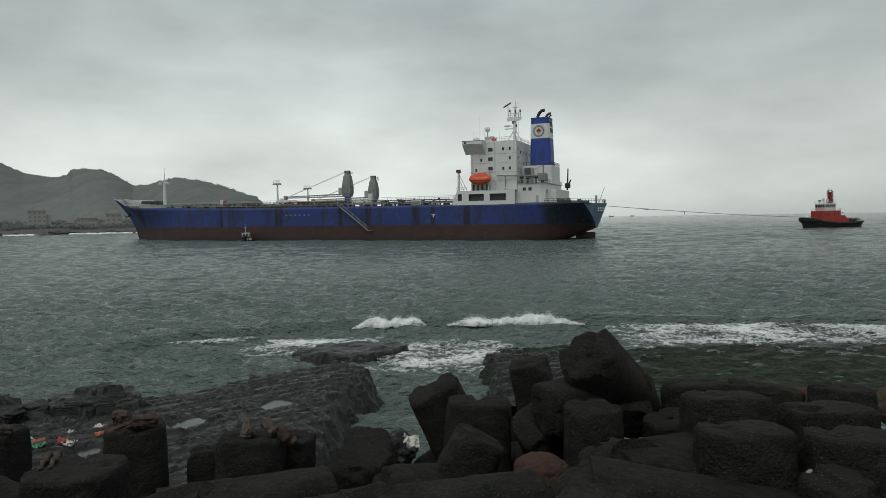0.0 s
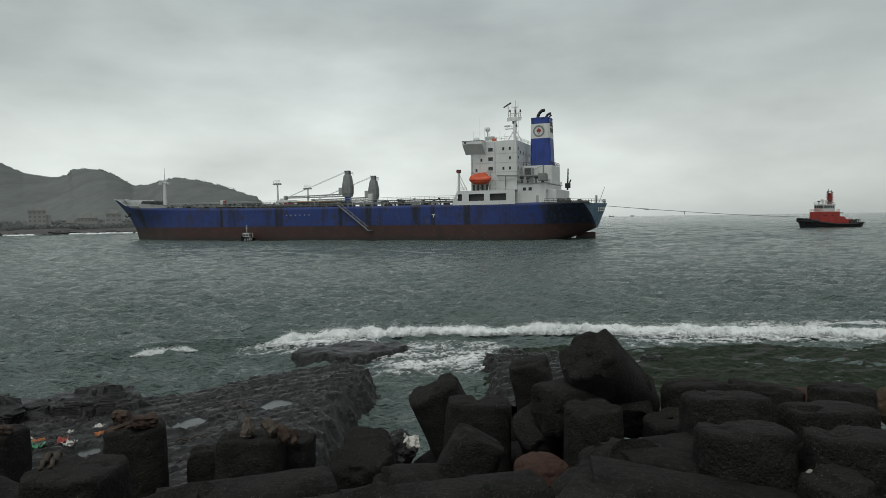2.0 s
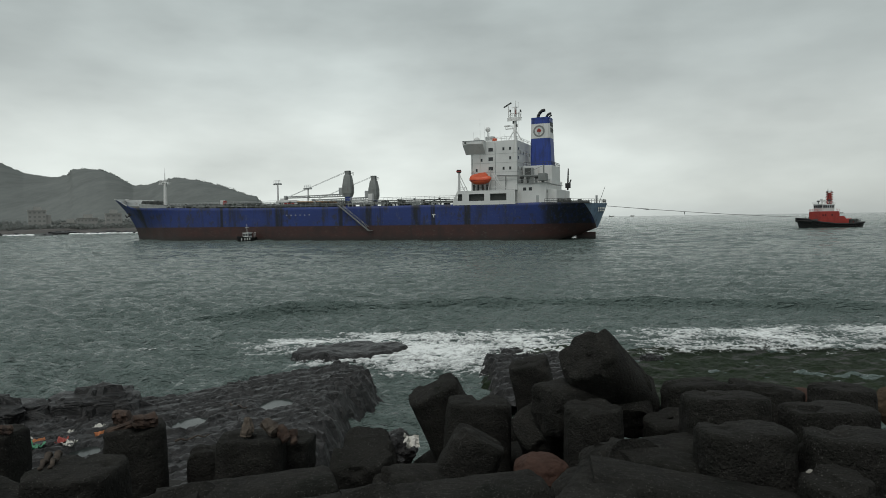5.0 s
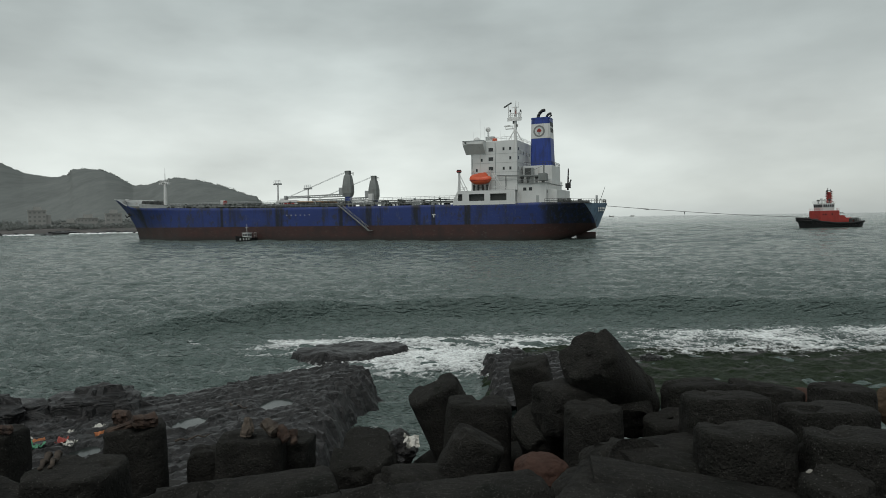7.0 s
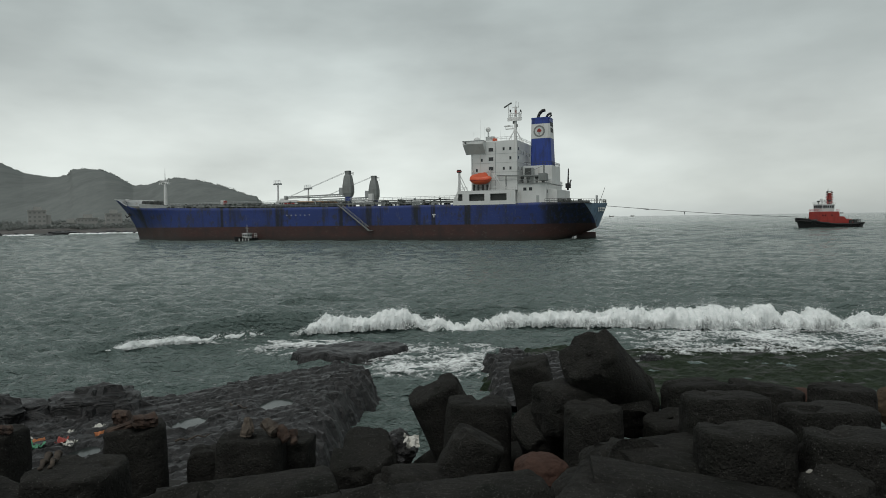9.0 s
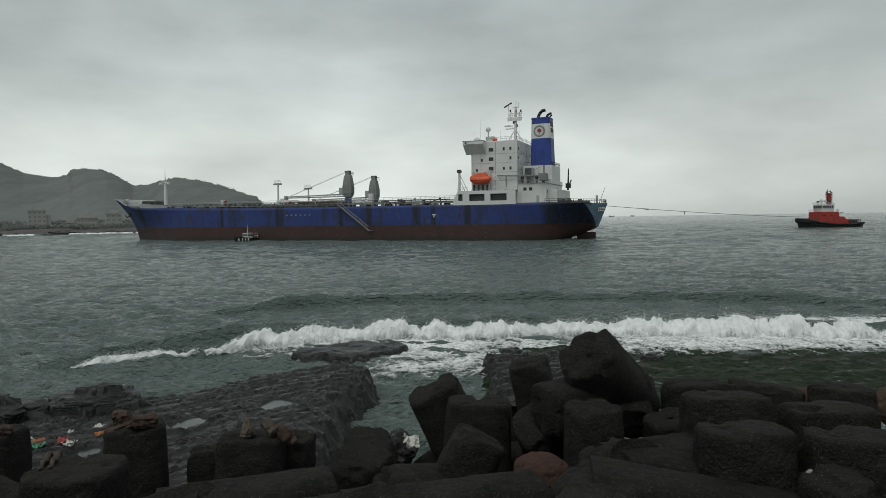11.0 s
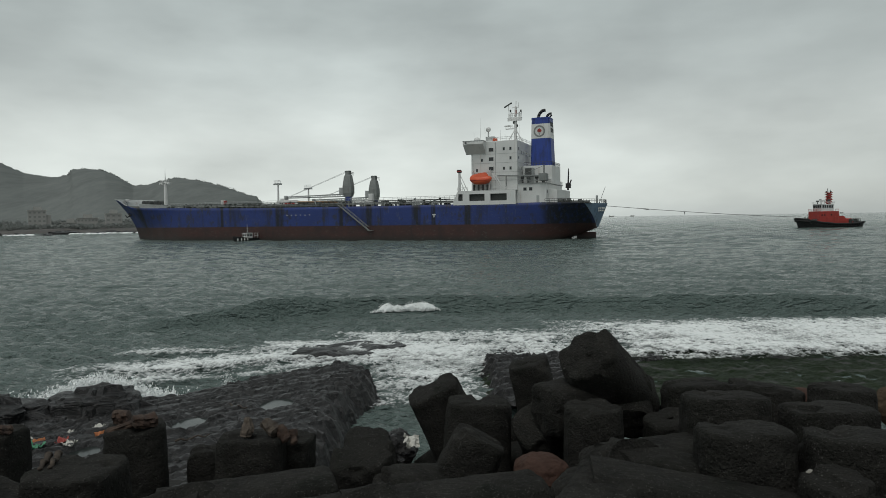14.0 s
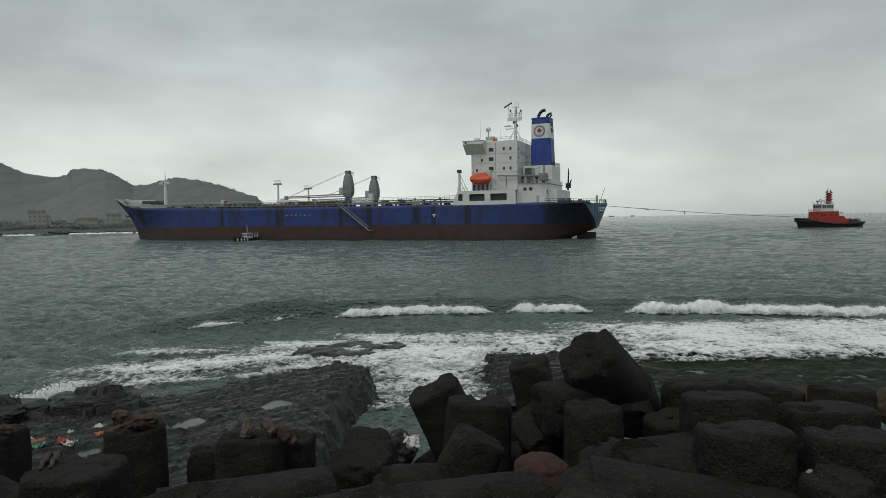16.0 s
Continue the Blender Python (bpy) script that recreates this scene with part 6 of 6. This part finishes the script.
def spray_burst(wide, high, count, seed):
    """Drops thrown up where a wave strikes the rock, dense below and ragged above."""
    burst = thing("spray_burst", pose(0, 25, -3.2), "white spray thrown up where a wave hits the rock shelf", "spray")
    rs = random.Random(seed)
    vs, fs = [], []
    for k in range(count):
        x = rs.gauss(0, 0.75)
        jet = 0.6 + 0.4 * noise.noise(Vector((x * 4.0, seed, 0)))
        hgt = (high * math.exp(-((x + 0.2) / 0.8) ** 2) * jet * 1.5) * rs.random() ** 0.8 + 0.08 * abs(rs.gauss(0, 1))
        s = rs.uniform(0.010, 0.055) * max(0.35, 1.3 - 0.4 * hgt)
        c = Vector((x * wide * (1 + 0.25 * hgt), rs.gauss(0, 0.35), hgt))
        b = len(vs)
        vs += [tuple(c + Vector((rs.uniform(-s, s), rs.uniform(-s, s), rs.uniform(-s, s) * 1.5))) for q in range(4)]
        fs += [(b, b + 1, b + 2), (b, b + 1, b + 3), (b + 1, b + 2, b + 3), (b + 2, b, b + 3)]
    tagged(sheet("spray", vs, fs, M_FOAM, burst, smooth=False), kind="stuff")
    return burst


splash = spray_burst(1.15, 2.1, 20000, 21)
low_splash = spray_burst(1.5, 0.8, 5000, 33)

FOAM = [  # patch, then rows of seconds, shift in x, shift in y, height
    (foam_patch(6.5, 30, 28.0, 36.0, 0.30, 1.0), [(0, 0, 1.0, 0.22), (1.5, 0, 1.6, 0.10), (3.2, 0, 0.8, 0.28), (4.5, 0, -0.8, 0.36), (6.5, 0, -1.4, 0.33), (8.5, 0, -1.2, 0.28), (10.5, 0, -0.8, 0.2), (12, 0, 0, 0.2), (16, 0, -1.0, 0.1)]),
    (foam_patch(5.5, 32, 27.2, 37.5, 0.98, 2.0), [(0, 0, 3.0, -0.6), (3.0, 0, 2.4, -0.4), (8.5, 0, 2.0, -0.5), (10.5, 0, 1.2, -0.05), (12.0, 0, 0.2, 0.40), (13.5, 0, -0.6, 0.40), (16, 0, -1.6, 0.32)]),
    (foam_patch(-4.2, 4.4, 24.6, 34.0, 0.06, 3.0), [(0, 0, 0, 0.06), (8, -0.6, -0.8, 0.06), (16, 0, -0.6, 0.06)]),
    (foam_patch(-7.0, 8.5, 26.4, 36.0, 0.66, 4.0), [(0, 0, 2, -0.6), (2.4, 0, 1.8, -0.35), (3.6, 0, 0.9, 0.12), (5.0, 0, -0.2, 0.12), (6.8, 0, -0.8, 0.05), (8.5, 0, -1.0, -0.35), (10.0, 0, 1.6, -0.3), (11.6, 0, 0.9, 0.20), (13.0, 0, 0, 0.28), (16, 0, -1.8, 0.22)]),
    (foam_patch(-3.6, 2.0, 19.8, 27.6, 0.45, 5.0), [(0, 0, 3, -0.6), (12.2, 0, 2.6, -0.5), (13.6, 0, 1.2, 0.08), (16, 0, 0, 0.14)]),
    (foam_patch(-18.0, -1.5, 24.0, 30.5, 0.20, 6.0), [(0, 0, 3, -0.9, 22), (10.4, 0, 2.4, -0.9, 22), (11.4, 0, 2.2, 0.10, 22), (13.6, 0, 0.2, 0.22, 22), (16, 0, -0.6, 0.2, 22)]),
    (foam_patch(-11.0, -2.2, 29.0, 34.5, 0.22, 7.0), [(0, 0, 0, 0.05), (3, 0, 0, 0.12), (8, 0, 0, 0.03), (16, 0, -0.8, 0.12)]),
    (foam_patch(-17.0, -9.6, 31.5, 34.0, 0.05, 8.0), [(0, 0, 1.0, 0.06), (4, 0, -1.0, 0.06), (6, 0, 2.0, -0.35), (8.5, 0, 1.0, 0.08), (16, 0, -2.0, 0.06)]),
]
for x, y, l, seed in ((-236, 352, 16, 11), (-210, 372, 22, 12), (-196, 380, 18, 13), (-255, 350, 14, 14), (-180, 385, 10, 15)):
    bm = bmesh.new()
    r = random.Random(seed)
    for k in range(60):
        bmesh.ops.create_icosphere(bm, subdivisions=1, radius=r.uniform(0.3, 0.9), matrix=Matrix.LocRotScale((r.uniform(-l / 2, l / 2), r.gauss(0, 1.2), r.uniform(0, 0.5)), None, (1.8, 1, 0.6)))
    ob = part("far_surf", bm, M_FOAM)
    ob.matrix_basis = pose(x, y, 0)
    tagged(ob, "white surf on the far rocks", "foam", kind="stuff")


# ---- washed-up odds and ends ----
def drift_chunk(a, b, r0, r1, material, label, seed):
    """A short thick piece of water-worn wood with a knotted skin and a broken end."""
    a, b = Vector(a), Vector(b)
    way = b - a
    turn = way.to_track_quat("Z", "Y").to_matrix()
    rings = []
    for k in range(15):
        q = k / 14
        r = (r0 + (r1 - r0) * q) * (1 if 0 < k < 14 else 0.55) * (1 + 0.25 * fbm(q * 3, seed, 1.0))
        mid = a.lerp(b, q) + turn @ Vector((0.3 * r0 * math.sin(q * 3 + seed), 0.2 * r0 * math.cos(q * 4), 0))
        rings.append([mid + turn @ Vector((r * math.cos(v) * (1 + 0.5 * fbm(math.cos(v) * 2.5, math.sin(v) * 2.5, q * 3 + seed, 4)), r * math.sin(v), 0)) for v in np.linspace(0, 2 * math.pi, 20, endpoint=False)])
    tagged(part("driftwood_chunk", loft(rings, closed=True, caps=True), material), label, "driftwood")


def scrap(name, m, size, material, label, seed):
    """A crumpled bit of plastic or cloth, thin and folded."""
    n = 12
    vs = []
    for j in range(n):
        for i in range(n):
            x, y = i / (n - 1) - 0.5, j / (n - 1) - 0.5
            vs.append((size * (x + 0.15 * fbm(x * 3, y * 3, seed)), size * 0.8 * (y + 0.15 * fbm(x * 3, y * 3, seed + 5)), size * (0.16 + 0.45 * fbm(x * 2.5, y * 2.5, seed + 9, 3))))
    ob = sheet(name, vs, [(j * n + i, j * n + i + 1, (j + 1) * n + i + 1, (j + 1) * n + i) for j in range(n - 1) for i in range(n - 1)], material, smooth=False)
    ob.modifiers.new("thickness", "SOLIDIFY").thickness = 0.006
    ob.matrix_basis = m
    return tagged(ob, label, "litter")


M_SCRAPR = surface("faded_red_plastic", (0.28, 0.05, 0.04), (0.42, 0.10, 0.08), 8, 0.6, 0.1, 30)
M_SCRAPO = surface("faded_orange_plastic", (0.36, 0.12, 0.04), (0.5, 0.2, 0.08), 8, 0.6, 0.1, 30)
M_SCRAPG = surface("faded_green_plastic", (0.05, 0.20, 0.11), (0.10, 0.30, 0.18), 8, 0.6, 0.1, 30)
drift_chunk((-5.78, 10.85, 3.08), (-5.50, 10.9, 3.12), 0.13, 0.15, M_DRIFT, "rounded rusty-brown driftwood lump on a tetrapod top", 1.0)
drift_chunk((-5.72, 10.50, 2.93), (-5.30, 10.8, 3.10), 0.075, 0.06, M_DRIFT, "crooked brown driftwood piece on a tetrapod top", 2.0)
drift_chunk((-5.32, 10.6, 3.08), (-5.02, 10.85, 3.12), 0.12, 0.13, M_DRIFT, "thick brown driftwood piece on a tetrapod top", 3.0)
drift_chunk((-3.27, 10.2, 2.98), (-3.25, 10.22, 3.28), 0.11, 0.06, M_DRIFTPALE, "pale pinkish driftwood stump on a tetrapod top", 4.0)
drift_chunk((-2.98, 10.3, 3.18), (-2.76, 10.15, 3.05), 0.09, 0.11, M_DRIFTPALE, "pale split driftwood piece on a tetrapod top", 5.0)
drift_chunk((-2.76, 10.25, 3.10), (-2.58, 10.12, 2.92), 0.10, 0.07, M_DRIFT, "dark red-brown driftwood piece on a tetrapod edge", 6.0)
drift_chunk((-2.56, 10.3, 3.02), (-2.46, 10.15, 2.86), 0.07, 0.06, M_DRIFT, "dark red-brown driftwood piece on a tetrapod edge", 7.0)
drift_chunk((-7.85, 10.7, 2.96), (-7.52, 10.85, 2.96), 0.09, 0.08, M_DRIFT, "reddish-brown driftwood piece on a tetrapod top", 8.0)
for k, (x, y, size, mat, label) in enumerate((
        (-9.4, 16.9, 0.30, M_TRASHW, "scrap of white plastic on wet rock"), (-9.1, 16.4, 0.24, M_SCRAPO, "scrap of orange plastic on wet rock"), (-8.8, 16.7, 0.26, M_TRASHW, "scrap of white plastic on wet rock"),
        (-9.8, 15.9, 0.32, M_SCRAPR, "scrap of red plastic on wet rock"), (-10.2, 15.5, 0.36, M_SCRAPG, "scrap of green netting on wet rock"), (-10.6, 15.6, 0.34, M_TRASHW, "scrap of white plastic on wet rock"),
        (-10.4, 15.9, 0.26, M_SCRAPO, "scrap of orange plastic on wet rock"), (-9.3, 15.4, 0.30, M_TRASHW, "scrap of white plastic on wet rock"), (-10.0, 16.6, 0.2, M_TRASHW, "scrap of white plastic on wet rock"),
        (-5.5, 16.0, 0.18, M_SCRAPO, "crushed tan cup on wet rock"), (-6.3, 13.6, 0.34, M_SCRAPR, "torn red plastic on wet rock"), (-6.0, 13.2, 0.3, M_SCRAPO, "torn orange plastic on wet rock"), (-6.3, 12.9, 0.26, M_TRASHW, "torn white bag on wet rock"))):
    scrap("plastic_scrap", pose(x, y, left_shelf(x, y) - 0.02, 0, 0, 37 * k), size, mat, label, 3.7 * k)
scrap("cloth_scrap", pose(-0.64, 11.3, 2.44, 35, 20, 30), 0.30, M_TRASHW, "crumpled dirty white cloth caught between blocks", 55.0)
scrap("plastic_scrap", pose(3.93, 6.7, 3.66, 60, 30, 10), 0.12, M_TRASHW, "torn pale wrapper caught between tetrapods", 61.0)


def stick(a, b, r, label):
    bm = bmesh.new()
    a, b = Vector(a), Vector(b)
    pts = [a.lerp(b, k / 6) + Vector((0, 0, 0.04 * math.sin(k * 2.1))) for k in range(7)]
    for k in range(6):
        rod(pts[k], pts[k + 1] + (pts[k + 1] - pts[k]) * 0.1, r * (1 - 0.08 * k), r * (0.92 - 0.08 * k), 8, bm=bm)
    tagged(part("driftwood_stick", bm, M_WOOD, smooth=True), label, "driftwood")


stick((-6.6, 18.9, left_shelf(-6.6, 18.9) + 0.02), (-5.7, 17.9, left_shelf(-5.7, 17.9) + 0.06), 0.035, "thin grey driftwood stick on wet rock")
stick((-5.32, 8.35, 3.40), (-5.14, 7.85, 3.41), 0.045, "short pale driftwood on a tetrapod top")
stick((-5.22, 8.40, 3.40), (-5.04, 7.90, 3.41), 0.045, "short pale driftwood on a tetrapod top")
stick((-6.7, 15.4, left_shelf(-6.7, 15.4) + 0.02), (-6.0, 15.8, left_shelf(-6.0, 15.8) + 0.02), 0.03, "dark driftwood stick on wet rock")


STILL = 15.0


def run(ob, rows):
    """Keys a thing up to the moment at which everything comes to rest."""
    kept = [row for row in rows if row[0] < STILL]
    (t0, m0), (t1, m1) = kept[-1], next(row for row in rows if row[0] >= STILL)
    rest = m0.lerp(m1, (STILL - t0) / (t1 - t0))
    walk(ob, [*kept, (STILL, rest), (16.0, rest)])


def motions():
    """All that moves: the tanker, tug, workboat, tow line, the sea and its breakers."""
    run(tanker, [(0, SHIP_AT), (16, pose(0.22, 0.12, 0) @ SHIP_AT)])
    x, y = TUG_AT
    run(tugboat, [(0, pose(x + 0.5, y, 0.25, 0.8, 0.4, 196)), (1.5, pose(x + 0.1, y, -0.05, -0.5, 0, 193)), (3.5, pose(x - 0.2, y, -0.25, 0.3, -0.5, 191)), (5, pose(x - 0.1, y, 0.0, 0, 0, 190)), (6.8, pose(x, y, 0.3, 0.6, 0.6, 191)),
                    (9.0, pose(x - 0.2, y, -0.1, -0.4, -0.3, 190)), (11.5, pose(x - 0.2, y, -0.2, 0.4, 0, 190)), (14.0, pose(x - 0.3, y, 0.05, 0, 0.3, 189)), (16, pose(x - 0.3, y, -0.05, -0.3, 0, 189))])
    run(tow_line, [(0, pose(0, 0, 0)), (16, pose(0.1, 0.05, 0))])
    run(workboat, [(0, pose(-63.3, 203.2, 0.05, 1, 0, 284)), (1.5, pose(-63.1, 203.2, 0.0, 0, 0, 274)), (2.5, pose(-62.9, 203.2, -0.05, -1, 0, 266)), (4, pose(-62.8, 203.2, 0.1, 1, 1, 258)), (6.5, pose(-63.0, 203.2, 0.1, 0, 0, 251)), (9, pose(-63.0, 203.2, -0.05, -1, 0, 245)),
                     (12, pose(-62.8, 203.2, 0, 1, 0, 240)), (16, pose(-63.0, 203.2, 0, 0, 0, 236))])
    run(SEA, [(0, pose(0, 0, 0)), (16, pose(-3.5, -8.5, 0))])
    for wave, track, parts in WAVES:
        run(wave, [(t, pose(0, y, z)) for t, y, z in track])
        for f, x, h, t0, t1, t2, t3 in parts:
            base = crest_line(x)
            full, low = pose(x, base - 0.75, 0.15), pose(x, base - 0.2, -1.5 * h - 0.4)
            rows = [(t, m) for t, m in ((t0, low), (t1, full), (t2, full), (t3, low)) if 0 < t < 16]
            first = low if t0 > 0 else full
            last = full if t2 >= 16 else low
            run(f, [(0, first), *rows, (16, last)])
    run(splash, [(0, pose(-8.2, 25.6, -3.2)), (12.4, pose(-8.2, 25.6, -3.2)), (12.9, pose(-8.1, 25.4, -1.0)), (13.4, pose(-8.0, 25.2, 0.15)), (13.8, pose(-8.0, 25.0, -0.9)), (14.4, pose(-8.0, 24.8, -3.2)), (16, pose(-8.0, 24.8, -3.2))])
    run(low_splash, [(0, pose(-12.2, 22.5, -3.2)), (13.3, pose(-12.0, 22.5, -2.2)), (13.9, pose(-12.0, 22.2, 0.25)), (14.5, pose(-12.6, 22.2, 0.35)), (15.0, pose(-13.2, 22.0, 0.05)), (16, pose(-13.2, 22.0, 0.05))])
    for ob, rows in FOAM:
        here = ob.matrix_basis.translation.copy()
        run(ob, [(t, pose(here.x + a, here.y + b, h, 0, 0, sum(turn))) for t, a, b, h, *turn in rows])


motions()
